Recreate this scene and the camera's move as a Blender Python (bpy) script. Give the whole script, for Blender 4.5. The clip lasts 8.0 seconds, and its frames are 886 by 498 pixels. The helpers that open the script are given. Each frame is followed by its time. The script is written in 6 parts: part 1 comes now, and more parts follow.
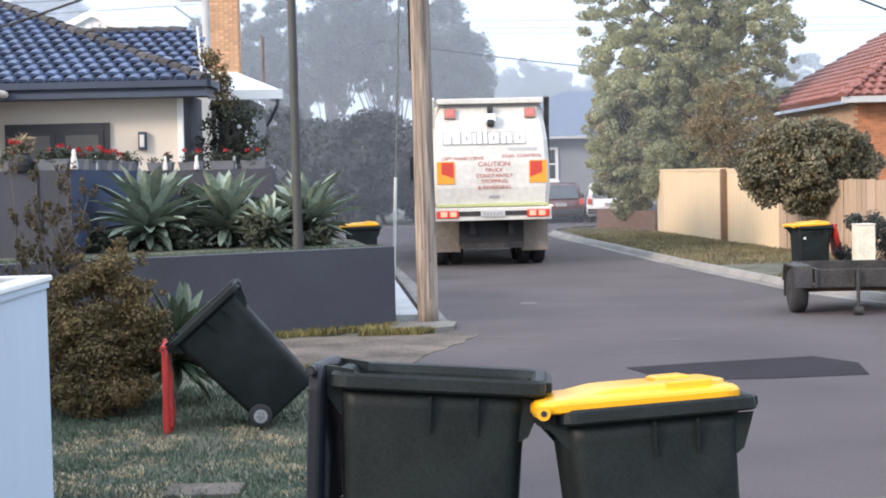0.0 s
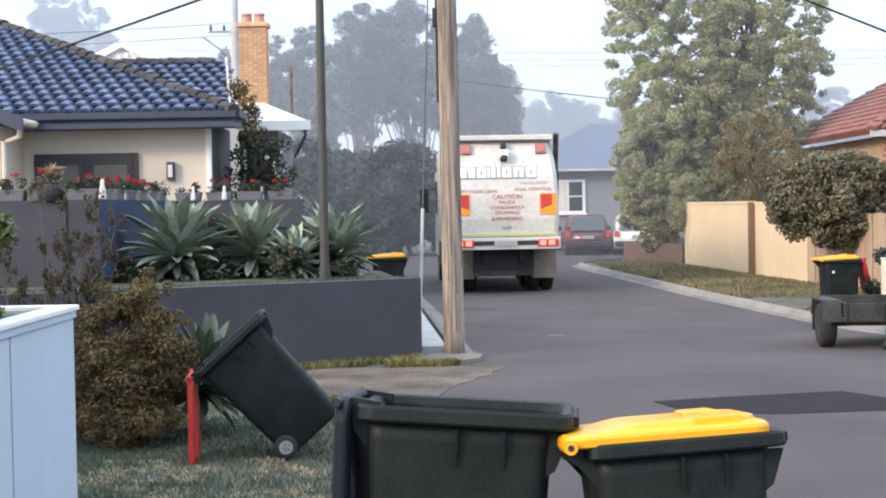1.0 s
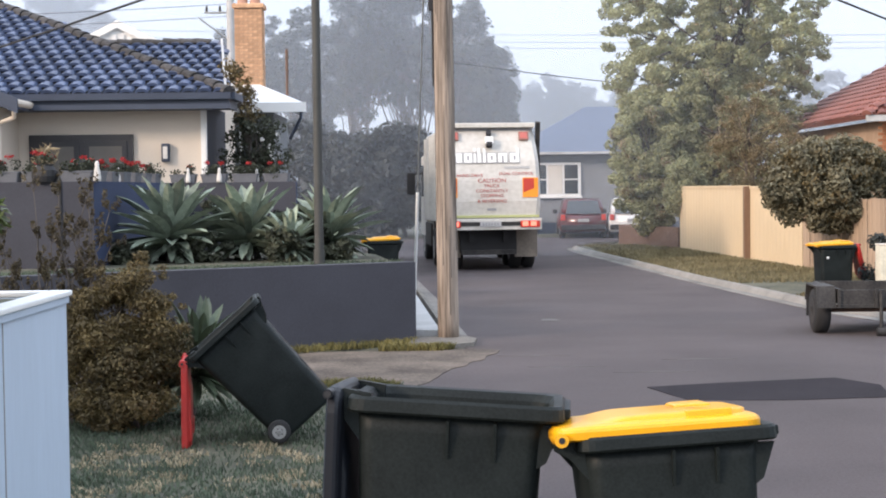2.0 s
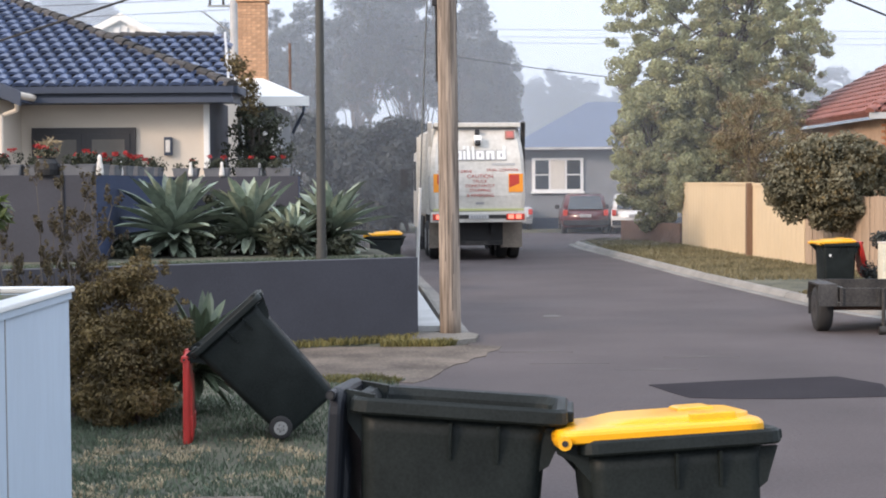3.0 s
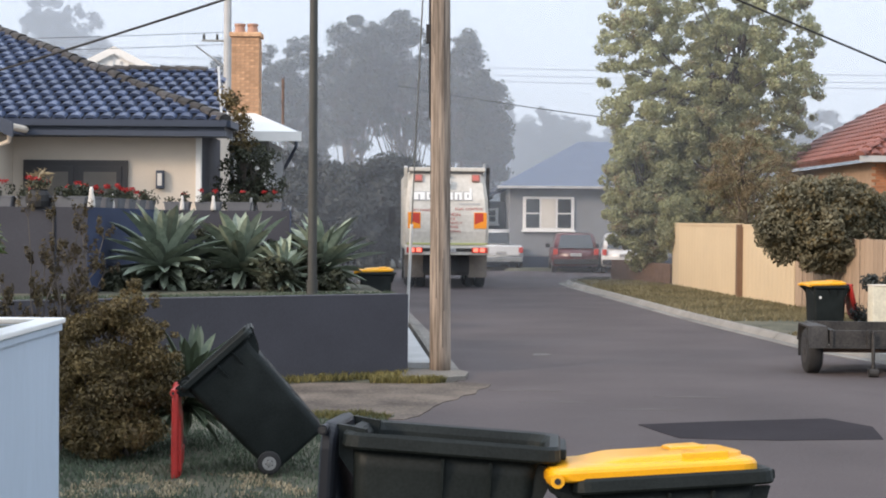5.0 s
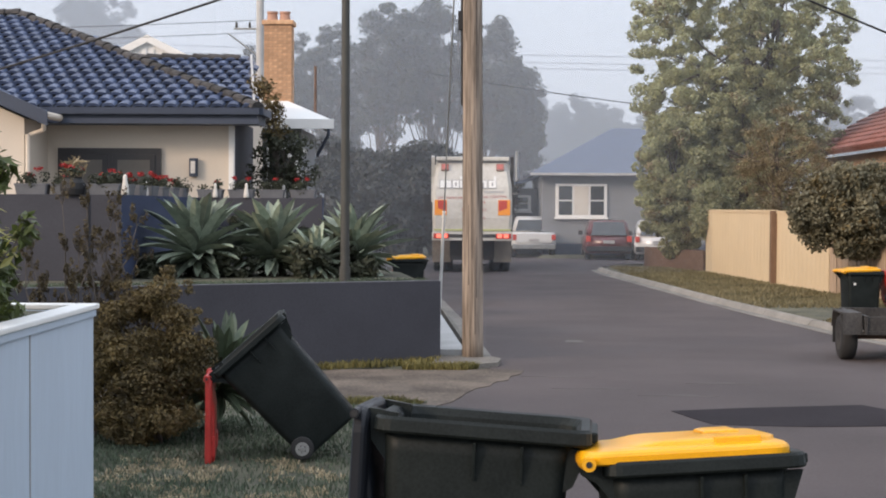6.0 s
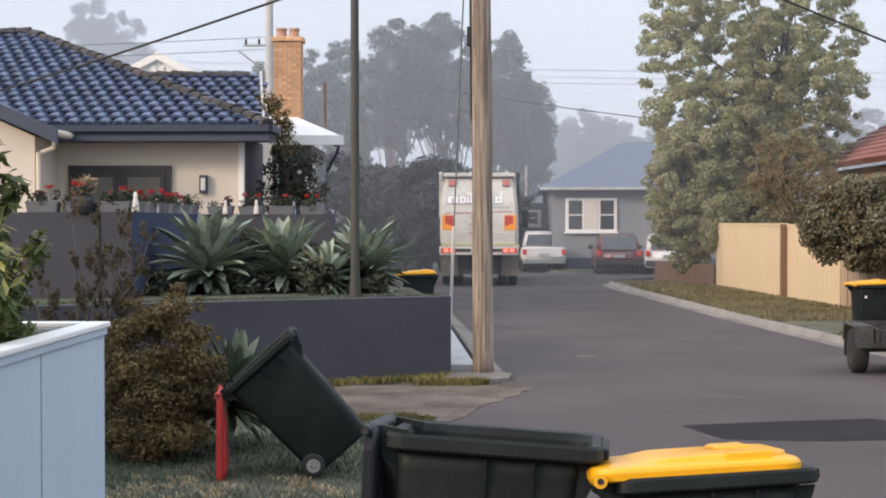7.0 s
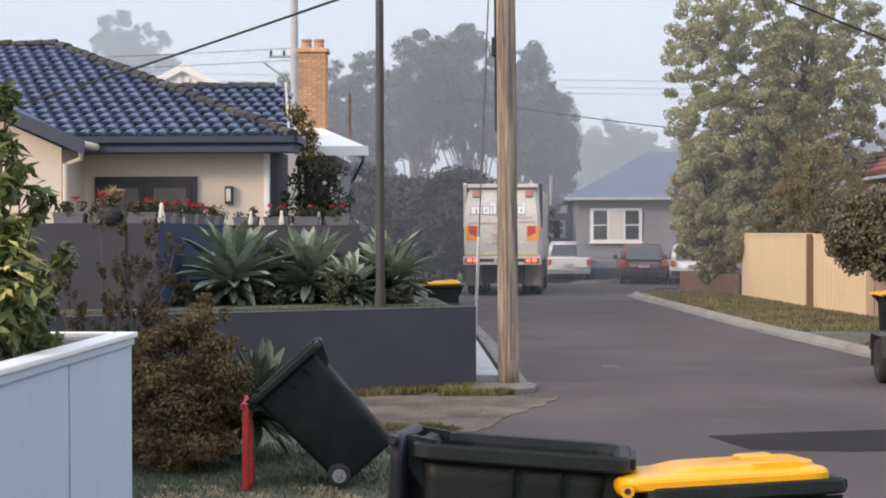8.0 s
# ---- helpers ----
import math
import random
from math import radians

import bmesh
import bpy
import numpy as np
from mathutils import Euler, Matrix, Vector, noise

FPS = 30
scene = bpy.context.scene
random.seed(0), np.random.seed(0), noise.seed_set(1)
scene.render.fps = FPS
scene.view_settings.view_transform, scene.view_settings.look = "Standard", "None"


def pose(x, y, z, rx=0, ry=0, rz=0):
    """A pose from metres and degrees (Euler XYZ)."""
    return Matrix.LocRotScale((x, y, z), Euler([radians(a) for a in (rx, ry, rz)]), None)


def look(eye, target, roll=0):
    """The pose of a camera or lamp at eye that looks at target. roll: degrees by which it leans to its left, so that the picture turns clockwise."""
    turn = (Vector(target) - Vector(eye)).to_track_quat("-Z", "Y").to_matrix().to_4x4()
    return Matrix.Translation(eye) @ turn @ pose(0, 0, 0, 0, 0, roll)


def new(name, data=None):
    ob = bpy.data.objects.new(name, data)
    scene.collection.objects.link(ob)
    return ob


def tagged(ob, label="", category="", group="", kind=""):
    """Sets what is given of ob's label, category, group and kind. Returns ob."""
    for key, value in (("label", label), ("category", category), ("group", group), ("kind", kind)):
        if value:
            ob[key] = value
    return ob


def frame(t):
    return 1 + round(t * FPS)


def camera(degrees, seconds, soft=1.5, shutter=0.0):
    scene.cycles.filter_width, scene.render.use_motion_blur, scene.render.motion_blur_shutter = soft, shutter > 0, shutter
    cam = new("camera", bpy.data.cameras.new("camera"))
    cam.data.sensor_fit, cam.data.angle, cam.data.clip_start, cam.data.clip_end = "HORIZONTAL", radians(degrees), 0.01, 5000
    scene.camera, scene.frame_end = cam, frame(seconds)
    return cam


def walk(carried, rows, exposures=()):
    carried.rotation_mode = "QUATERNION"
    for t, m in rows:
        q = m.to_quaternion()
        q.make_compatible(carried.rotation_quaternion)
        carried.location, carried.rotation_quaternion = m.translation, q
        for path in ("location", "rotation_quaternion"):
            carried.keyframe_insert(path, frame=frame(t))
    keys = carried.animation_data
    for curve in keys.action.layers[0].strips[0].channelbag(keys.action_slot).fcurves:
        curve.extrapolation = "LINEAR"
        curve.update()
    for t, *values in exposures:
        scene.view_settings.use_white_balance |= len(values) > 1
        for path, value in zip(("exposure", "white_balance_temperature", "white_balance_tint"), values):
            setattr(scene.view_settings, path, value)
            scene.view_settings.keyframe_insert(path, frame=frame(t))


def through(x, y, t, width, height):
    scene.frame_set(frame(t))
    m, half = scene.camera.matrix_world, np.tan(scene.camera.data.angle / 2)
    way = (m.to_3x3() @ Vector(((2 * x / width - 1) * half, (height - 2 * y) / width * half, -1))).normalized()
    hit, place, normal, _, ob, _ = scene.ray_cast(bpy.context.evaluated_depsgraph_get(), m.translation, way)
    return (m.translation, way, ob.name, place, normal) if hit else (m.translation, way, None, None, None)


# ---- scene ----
EYE = Vector((0.0, 0.0, 2.0))


def aim(yaw, pitch, roll, dx=0.0, dy=0.0, dz=0.0):
    """The camera's pose: degrees to the left, up and of lean, and the hand's sway in metres."""
    place = EYE + Vector((dx, dy, dz))
    return Matrix.Translation(place) @ pose(0, 0, 0, 0, 0, yaw) @ pose(0, 0, 0, 90 + pitch) @ pose(0, 0, 0, 0, 0, roll)


cam = camera(32.39, 8.0, soft=1.9)
PATH = [
    (0.0, -0.973, -2.772, -1.307, 0.002, -0.025, -0.001),
    (0.1, -0.920, -2.500, -1.321, 0.002, -0.020, -0.001),
    (0.2, -1.148, -2.548, -1.335, 0.002, -0.016, 0.000),
    (0.3, -1.307, -2.765, -1.349, 0.002, -0.011, 0.001),
    (0.4, -1.240, -2.787, -1.363, 0.002, -0.006, 0.001),
    (0.5, -0.936, -2.270, -1.377, 0.003, -0.001, 0.002),
    (0.6, -0.548, -2.195, -1.302, 0.002, -0.001, 0.001),
    (0.7, -0.157, -2.054, -1.226, 0.002, -0.001, 0.001),
    (0.8, -0.389, -2.389, -1.151, 0.001, -0.001, 0.001),
    (0.9, -0.102, -1.549, -1.075, 0.001, -0.000, 0.000),
    (1.0, -0.000, -1.570, -1.000, 0.000, -0.000, -0.000),
    (1.1, 0.619, -2.272, -0.885, -0.000, -0.000, 0.003),
    (1.2, 1.589, -2.429, -0.769, -0.001, -0.000, 0.007),
    (1.3, 0.998, -2.198, -0.654, -0.001, -0.000, 0.010),
    (1.4, 0.171, -1.711, -0.539, -0.001, -0.000, 0.013),
    (1.5, -0.487, -0.767, -0.424, -0.002, -0.000, 0.017),
    (1.6, -0.148, -1.802, -0.477, 0.001, 0.001, 0.020),
    (1.7, 1.017, -0.933, -0.530, 0.004, 0.002, 0.023),
    (1.8, 1.101, -0.302, -0.583, 0.006, 0.003, 0.027),
    (1.9, 0.318, -1.446, -0.637, 0.009, 0.004, 0.030),
    (2.0, -0.161, -2.267, -0.690, 0.011, 0.005, 0.033),
    (2.1, -0.168, -2.293, -0.658, 0.012, 0.007, 0.039),
    (2.2, 0.124, -1.785, -0.626, 0.013, 0.009, 0.044),
    (3.3, -0.121, -2.652, -0.256, -0.003, 0.016, 0.058),
    (3.4, 0.019, -1.316, -0.120, -0.006, 0.016, 0.057),
    (3.5, 0.722, -1.401, 0.017, -0.009, 0.016, 0.057),
    (3.6, 0.976, -1.046, 0.084, -0.008, 0.016, 0.056),
    (3.7, 0.757, -0.441, 0.151, -0.008, 0.017, 0.055),
    (3.8, 0.477, -0.774, 0.218, -0.007, 0.017, 0.054),
    (3.9, 0.155, -1.190, 0.285, -0.007, 0.017, 0.053),
    (4.0, -0.046, -1.363, 0.353, -0.007, 0.017, 0.053),
    (4.1, 0.225, -1.584, 0.430, -0.008, 0.010, 0.053),
    (4.2, 0.347, -1.319, 0.507, -0.010, 0.004, 0.054),
    (5.3, -0.657, -0.900, 0.417, -0.012, 0.027, 0.047),
    (5.4, 0.017, -0.490, 0.346, -0.011, 0.028, 0.046),
    (5.5, 0.460, -0.320, 0.274, -0.010, 0.030, 0.046),
    (5.6, 0.684, -0.178, 0.280, -0.009, 0.027, 0.044),
    (5.7, 0.663, -0.197, 0.287, -0.009, 0.025, 0.043),
    (5.8, 1.026, -0.176, 0.293, -0.008, 0.023, 0.041),
    (5.9, 0.898, -0.685, 0.299, -0.007, 0.021, 0.040),
    (6.0, 0.753, -1.559, 0.305, -0.007, 0.019, 0.038),
    (6.1, 0.882, -1.581, 0.265, -0.006, 0.020, 0.039),
    (6.2, 1.333, -1.376, 0.226, -0.006, 0.022, 0.040),
    (6.3, 1.315, -1.358, 0.186, -0.005, 0.023, 0.041),
    (6.4, -0.054, -2.860, 0.146, -0.005, 0.025, 0.042),
    (6.5, 0.065, -2.690, 0.107, -0.005, 0.027, 0.042),
    (6.6, 0.029, -1.595, 0.078, -0.005, 0.024, 0.043),
    (6.7, 0.387, -0.748, 0.050, -0.005, 0.022, 0.043),
    (6.8, 0.750, -0.732, 0.021, -0.006, 0.020, 0.044),
    (6.9, 0.985, -0.629, -0.008, -0.006, 0.017, 0.044),
    (7.0, 1.135, -0.997, -0.036, -0.006, 0.015, 0.045),
    (7.1, 1.497, -1.103, -0.028, -0.008, 0.013, 0.045),
    (7.2, 1.577, -0.528, -0.020, -0.009, 0.012, 0.046),
    (7.3, 1.765, -0.295, -0.011, -0.011, 0.010, 0.047),
    (7.4, 1.807, -0.744, -0.003, -0.012, 0.008, 0.047),
    (7.5, 1.871, -0.547, 0.005, -0.013, 0.007, 0.048),
    (7.6, 2.020, -0.894, -0.022, -0.013, 0.006, 0.047),
    (7.7, 2.149, -0.489, -0.049, -0.013, 0.005, 0.046),
    (7.8, 2.085, -0.148, -0.076, -0.012, 0.004, 0.045),
    (7.9, 2.260, -0.511, -0.102, -0.012, 0.004, 0.044),
    (8.0, 2.056, -0.604, -0.129, -0.012, 0.003, 0.044),
]
EXPOSURES = [(0.0, 0.58, 6150, 13), (0.5, 0.48, 6150, 13), (1.0, 0.48, 6200, 13), (2.0, 0.36, 6400, 15), (3.5, 0.3, 6450, 15), (4.0, 0.2, 6500, 16), (5.5, 0.06, 6600, 12), (6.0, -0.06, 6700, 15), (6.5, 0.46, 6700, 14), (7.0, 0.04, 6700, 15), (8.0, 0.0, 6700, 17)]
walk(cam, [(row[0], aim(*row[1:])) for row in PATH], EXPOSURES)

# ---- light ----
world = bpy.data.worlds.new("misty_morning")
scene.world = world
world.use_nodes = True
wn, wl = world.node_tree.nodes, world.node_tree.links
sky = wn.new("ShaderNodeTexSky")
sky.sky_type, sky.sun_disc = "NISHITA", False
sky.sun_elevation, sky.sun_rotation = radians(22), radians(235)
sky.air_density, sky.dust_density, sky.ozone_density = 1.0, 6.0, 1.5
veil = wn.new("ShaderNodeRGB")
veil.outputs[0].default_value = (6.15, 6.95, 7.75, 1)
blend = wn.new("ShaderNodeMix")
blend.data_type = "RGBA"
blend.inputs[0].default_value = 0.8
wl.new(sky.outputs[0], blend.inputs[6])
# a fog sky: the veil grows brighter from the horizon to the zenith
around, parts, rise = wn.new("ShaderNodeTexCoord"), wn.new("ShaderNodeSeparateXYZ"), wn.new("ShaderNodeMapRange")
rise.inputs["From Min"].default_value, rise.inputs["From Max"].default_value = 0.0, 1.0
rise.inputs["To Min"].default_value, rise.inputs["To Max"].default_value = 0.75, 1.56
wl.new(around.outputs["Generated"], parts.inputs[0])
wl.new(parts.outputs[2], rise.inputs["Value"])
lift = wn.new("ShaderNodeVectorMath")
lift.operation = "SCALE"
wl.new(veil.outputs[0], lift.inputs[0])
wl.new(rise.outputs[0], lift.inputs["Scale"])
wl.new(lift.outputs[0], blend.inputs[7])
wl.new(blend.outputs[2], wn["Background"].inputs[0])
wn["Background"].inputs[1].default_value = 0.187
sun_data = bpy.data.lights.new("sun", "SUN")
sun_data.energy, sun_data.angle, sun_data.color = 2.3, radians(12), (1.0, 0.8, 0.6)
sun = new("sun", sun_data)
sun.matrix_world = look((-12, -8.6, 6.2), (0, 0, 0))


# ---- materials ----
def material(name, colour, rough=0.7, metal=0.0, vary=0.25, scale=6.0, bump=0.2, fine=60.0, other=None, spread=0.0, island=False, through=0.0, gloss=0.5, coat=0.0, detail=6.0, stretch=1.0):
    """A surface with two scales of tone, a worn second colour, relief, and a spread of tone from piece to piece."""
    m = bpy.data.materials.new(name)
    m.use_nodes = True
    n, l = m.node_tree.nodes, m.node_tree.links
    b = n["Principled BSDF"]
    b.inputs["Roughness"].default_value, b.inputs["Metallic"].default_value = rough, metal
    b.inputs["Specular IOR Level"].default_value = gloss
    b.inputs["Coat Weight"].default_value = coat
    co = n.new("ShaderNodeTexCoord")
    big, small, grain = n.new("ShaderNodeTexNoise"), n.new("ShaderNodeTexNoise"), n.new("ShaderNodeMapping")
    grain.inputs["Scale"].default_value = (1, 1, stretch)
    l.new(co.outputs["Object"], grain.inputs["Vector"])
    for tex, s in ((big, scale), (small, fine)):
        tex.inputs["Scale"].default_value, tex.inputs["Detail"].default_value = s, detail
        l.new(grain.outputs[0], tex.inputs["Vector"])
    ramp = n.new("ShaderNodeValToRGB")
    dark = [c * (1 - vary) for c in colour]
    light = [min(1, c * (1 + vary)) for c in (other or colour)]
    ramp.color_ramp.elements[0].position, ramp.color_ramp.elements[1].position = 0.32, 0.68
    ramp.color_ramp.elements[0].color, ramp.color_ramp.elements[1].color = (*dark, 1), (*light, 1)
    add = n.new("ShaderNodeMath")
    add.operation = "MULTIPLY_ADD"
    add.inputs[1].default_value = 0.45
    l.new(small.outputs[0], add.inputs[0])
    half = n.new("ShaderNodeMath")
    half.operation = "MULTIPLY"
    half.inputs[1].default_value = 0.55
    l.new(big.outputs[0], half.inputs[0])
    l.new(half.outputs[0], add.inputs[2])
    l.new(add.outputs[0], ramp.inputs[0])
    tone = ramp.outputs[0]
    if spread:
        hue = n.new("ShaderNodeHueSaturation")
        rnd = n.new("ShaderNodeNewGeometry").outputs["Random Per Island"] if island else n.new("ShaderNodeObjectInfo").outputs["Random"]
        span = n.new("ShaderNodeMapRange")
        span.inputs["To Min"].default_value, span.inputs["To Max"].default_value = 1 - spread, 1 + spread
        l.new(rnd, span.inputs["Value"])
        l.new(span.outputs[0], hue.inputs["Value"])
        l.new(tone, hue.inputs["Color"])
        tone = hue.outputs[0]
    l.new(tone, b.inputs["Base Color"])
    if bump:
        bp = n.new("ShaderNodeBump")
        bp.inputs["Strength"].default_value, bp.inputs["Distance"].default_value = bump, 0.02
        l.new(add.outputs[0], bp.inputs["Height"])
        l.new(bp.outputs[0], b.inputs["Normal"])
    if through:
        tr, mix = n.new("ShaderNodeBsdfTranslucent"), n.new("ShaderNodeMixShader")
        mix.inputs[0].default_value = through
        l.new(tone, tr.inputs[0])
        l.new(b.outputs[0], mix.inputs[1])
        l.new(tr.outputs[0], mix.inputs[2])
        l.new(mix.outputs[0], n["Material Output"].inputs[0])
    return m


def lamp_glow(name, colour, strength):
    m = bpy.data.materials.new(name)
    m.use_nodes = True
    b = m.node_tree.nodes["Principled BSDF"]
    b.inputs["Base Color"].default_value = (*colour, 1)
    b.inputs["Emission Color"].default_value = (*colour, 1)
    b.inputs["Emission Strength"].default_value = strength
    b.inputs["Roughness"].default_value = 0.3
    return m


def glass(name, colour, rough=0.08):
    m = bpy.data.materials.new(name)
    m.use_nodes = True
    b = m.node_tree.nodes["Principled BSDF"]
    b.inputs["Base Color"].default_value = (*colour, 1)
    b.inputs["Roughness"].default_value = rough
    b.inputs["Specular IOR Level"].default_value = 0.8
    return m


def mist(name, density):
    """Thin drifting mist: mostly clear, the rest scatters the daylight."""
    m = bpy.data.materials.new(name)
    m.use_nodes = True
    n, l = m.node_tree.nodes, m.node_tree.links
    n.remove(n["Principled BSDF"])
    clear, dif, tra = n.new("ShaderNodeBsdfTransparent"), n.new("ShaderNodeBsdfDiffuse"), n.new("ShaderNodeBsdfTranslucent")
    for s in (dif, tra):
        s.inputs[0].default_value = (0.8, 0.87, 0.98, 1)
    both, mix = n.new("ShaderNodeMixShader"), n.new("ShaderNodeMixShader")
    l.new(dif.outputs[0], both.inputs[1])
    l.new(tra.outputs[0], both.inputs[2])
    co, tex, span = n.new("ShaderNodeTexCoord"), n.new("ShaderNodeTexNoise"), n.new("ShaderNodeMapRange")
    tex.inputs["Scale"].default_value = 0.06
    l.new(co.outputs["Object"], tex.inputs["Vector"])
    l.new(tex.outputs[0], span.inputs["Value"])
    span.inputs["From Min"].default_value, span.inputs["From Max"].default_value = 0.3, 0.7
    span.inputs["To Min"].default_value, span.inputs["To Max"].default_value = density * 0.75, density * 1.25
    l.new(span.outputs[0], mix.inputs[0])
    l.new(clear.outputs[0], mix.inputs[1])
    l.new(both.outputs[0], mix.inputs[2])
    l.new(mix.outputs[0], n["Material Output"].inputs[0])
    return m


ASPHALT = material("asphalt", (0.052, 0.0405, 0.042), 0.88, vary=0.25, scale=0.45, fine=38, bump=0.6, other=(0.074, 0.059, 0.06))
PATCH = material("fresh_asphalt", (0.025, 0.022, 0.026), 0.9, vary=0.25, scale=1.2, fine=50, bump=0.5, gloss=0.12)
SCAR = material("scuffed_asphalt", (0.11, 0.104, 0.1), 0.85, vary=0.2, scale=3, fine=40, bump=0.3)
GRASS_DRY = material("dry_grass_blades", (0.14, 0.125, 0.065), 0.8, vary=0.3, scale=0.8, fine=8, bump=0, other=(0.2, 0.17, 0.095), spread=0.35, island=True, through=0.2)
KERB_STONE = material("kerb_concrete", (0.22, 0.205, 0.185), 0.85, vary=0.3, scale=1.3, fine=40, bump=0.25)
GUTTER = material("gutter_concrete", (0.125, 0.115, 0.108), 0.85, vary=0.3, scale=0.8, fine=40, bump=0.25, other=(0.2, 0.185, 0.165))
CONCRETE = material("concrete", (0.085, 0.077, 0.07), 0.85, vary=0.4, scale=0.9, fine=40, bump=0.3, other=(0.18, 0.167, 0.147))
APRON = material("stained_concrete", (0.052, 0.042, 0.037), 0.9, vary=0.45, scale=1.4, fine=26, bump=0.4, other=(0.135, 0.11, 0.09), gloss=0.3)
PALE_CONCRETE = material("pale_concrete", (0.42, 0.42, 0.42), 0.8, vary=0.2, scale=2.0, fine=40, bump=0.2)
DIRT = material("dry_lawn", (0.038, 0.047, 0.035), 0.95, vary=0.45, scale=1.3, fine=18, bump=0.6, other=(0.1, 0.094, 0.064))
GRASS = material("grass_blades", (0.05, 0.08, 0.054), 0.75, vary=0.3, scale=0.8, fine=8, bump=0, other=(0.095, 0.12, 0.078), spread=0.35, island=True, through=0.25)
GRASS_YELLOW = material("yellowing_grass", (0.085, 0.09, 0.03), 0.75, vary=0.35, scale=1.1, fine=8, bump=0, other=(0.18, 0.155, 0.055), spread=0.4, island=True, through=0.25)
STRAW = material("dead_stalks", (0.36, 0.3, 0.2), 0.85, vary=0.25, scale=2, fine=12, bump=0, spread=0.35, island=True, through=0.2)
RENDER_GREY = material("grey_render", (0.044, 0.0455, 0.058), 0.85, vary=0.18, scale=1.4, fine=45, bump=0.18)
# the grey render again, with the return's blue shade put into its colour
RENDER_SHADED = material("shaded_render", (0.023, 0.038, 0.088), 0.85, vary=0.12, scale=1.4, fine=45, bump=0.18)
CREAM = material("cream_render", (0.62, 0.55, 0.47), 0.85, vary=0.07, scale=0.8, fine=40, bump=0.12)
DARK_TRIM = material("blue_grey_paint", (0.042, 0.055, 0.086), 0.5, vary=0.12, scale=2, fine=30, bump=0.05)
WHITE_PAINT = material("white_paint", (0.78, 0.78, 0.77), 0.5, vary=0.05, scale=2, fine=30, bump=0.04)
# white box: the bluish light of open shade is mixed into its colour
BOX_PAINT = material("blue_shaded_white_paint", (0.45, 0.53, 0.63), 0.55, stretch=0.15, vary=0.06, scale=1.6, fine=26, bump=0.08)
TILE = material("blue_roof_tile", (0.045, 0.065, 0.122), 0.38, vary=0.3, scale=2.2, fine=22, bump=0.35, spread=0.28, other=(0.07, 0.096, 0.17))
# near-black roof plates, so the shade in the tile gaps is painted in
TILE_GAP_SHADE = material("tile_gap_shade", (0.012, 0.014, 0.02), 0.9, vary=0.2, bump=0.1)
DOOR_DARK = material("charcoal_door_paint", (0.03, 0.03, 0.034), 0.5, vary=0.15, scale=3, bump=0.05)
RIDGE = material("lichened_ridge", (0.02, 0.021, 0.026), 0.9, vary=0.5, scale=7, fine=30, bump=0.8, spread=0.35, other=(0.058, 0.054, 0.052))
RED_TILE = material("red_roof_tile", (0.215, 0.085, 0.068), 0.7, vary=0.25, scale=3, fine=20, bump=0.3, spread=0.2)
BRICK = material("orange_brick", (0.46, 0.235, 0.13), 0.85, vary=0.3, scale=5, fine=50, bump=0.4, spread=0.16, other=(0.56, 0.36, 0.22))
BRICK_WALL = material("sunlit_brick", (0.4, 0.17, 0.085), 0.85, vary=0.2, scale=3, fine=40, bump=0.3, spread=0.2, island=True)
MORTAR = material("mortar", (0.36, 0.25, 0.175), 0.9, vary=0.2, scale=5, fine=50, bump=0.3)
TERRACOTTA = material("terracotta", (0.4, 0.23, 0.165), 0.6, vary=0.25, scale=5, fine=30, bump=0.15)
WOOD_POLE = material("weathered_timber", (0.1, 0.075, 0.06), 0.9, vary=0.5, scale=11, fine=34, bump=1.0, other=(0.29, 0.235, 0.19), stretch=0.06)
LAMP_STEEL = material("dull_dark_steel", (0.055, 0.056, 0.052), 0.6, metal=0.2, vary=0.25, scale=3, fine=40, bump=0.05)
GALV = material("galvanised_steel", (0.3, 0.31, 0.31), 0.5, metal=0.6, vary=0.2, scale=3, fine=40, bump=0.05)
RUSTY = material("rusty_steel", (0.16, 0.1, 0.075), 0.8, metal=0.3, vary=0.4, scale=8, fine=40, bump=0.2)
DARK_STEEL = material("dark_trailer_steel", (0.026, 0.027, 0.03), 0.65, metal=0.2, vary=0.4, scale=4, fine=30, bump=0.15, other=(0.052, 0.048, 0.045), gloss=0.3)
RUBBER = material("rubber", (0.02, 0.02, 0.021), 0.85, vary=0.25, scale=6, fine=40, bump=0.2)
CABLE = material("black_cable", (0.02, 0.02, 0.022), 0.7, vary=0.1, bump=0)
BIN_GREEN = material("dark_green_plastic", (0.0085, 0.0115, 0.012), 0.5, vary=0.3, scale=4, fine=90, bump=0.1, other=(0.0145, 0.0185, 0.0185), gloss=0.17)
BIN_BLUE = material("blue_black_plastic", (0.008, 0.0095, 0.014), 0.45, vary=0.2, scale=3, fine=90, bump=0.06, gloss=0.3)
YELLOW = material("yellow_plastic", (0.8, 0.375, 0.006), 0.3, vary=0.07, scale=4, fine=60, bump=0.05)
RED_PLASTIC = material("red_plastic", (0.42, 0.03, 0.025), 0.45, vary=0.15, scale=4, fine=60, bump=0.05)
HUB = material("grey_hub", (0.25, 0.25, 0.245), 0.5, vary=0.2, scale=10, bump=0.05)
TRUCK_WHITE = material("truck_white", (0.52, 0.495, 0.445), 0.4, vary=0.09, scale=0.8, fine=9, bump=0.03, other=(0.62, 0.6, 0.56), coat=0.2)
TRUCK_GRIME = material("grimy_rubber_flap", (0.2, 0.17, 0.14), 0.85, vary=0.3, scale=3, fine=20, bump=0.1)
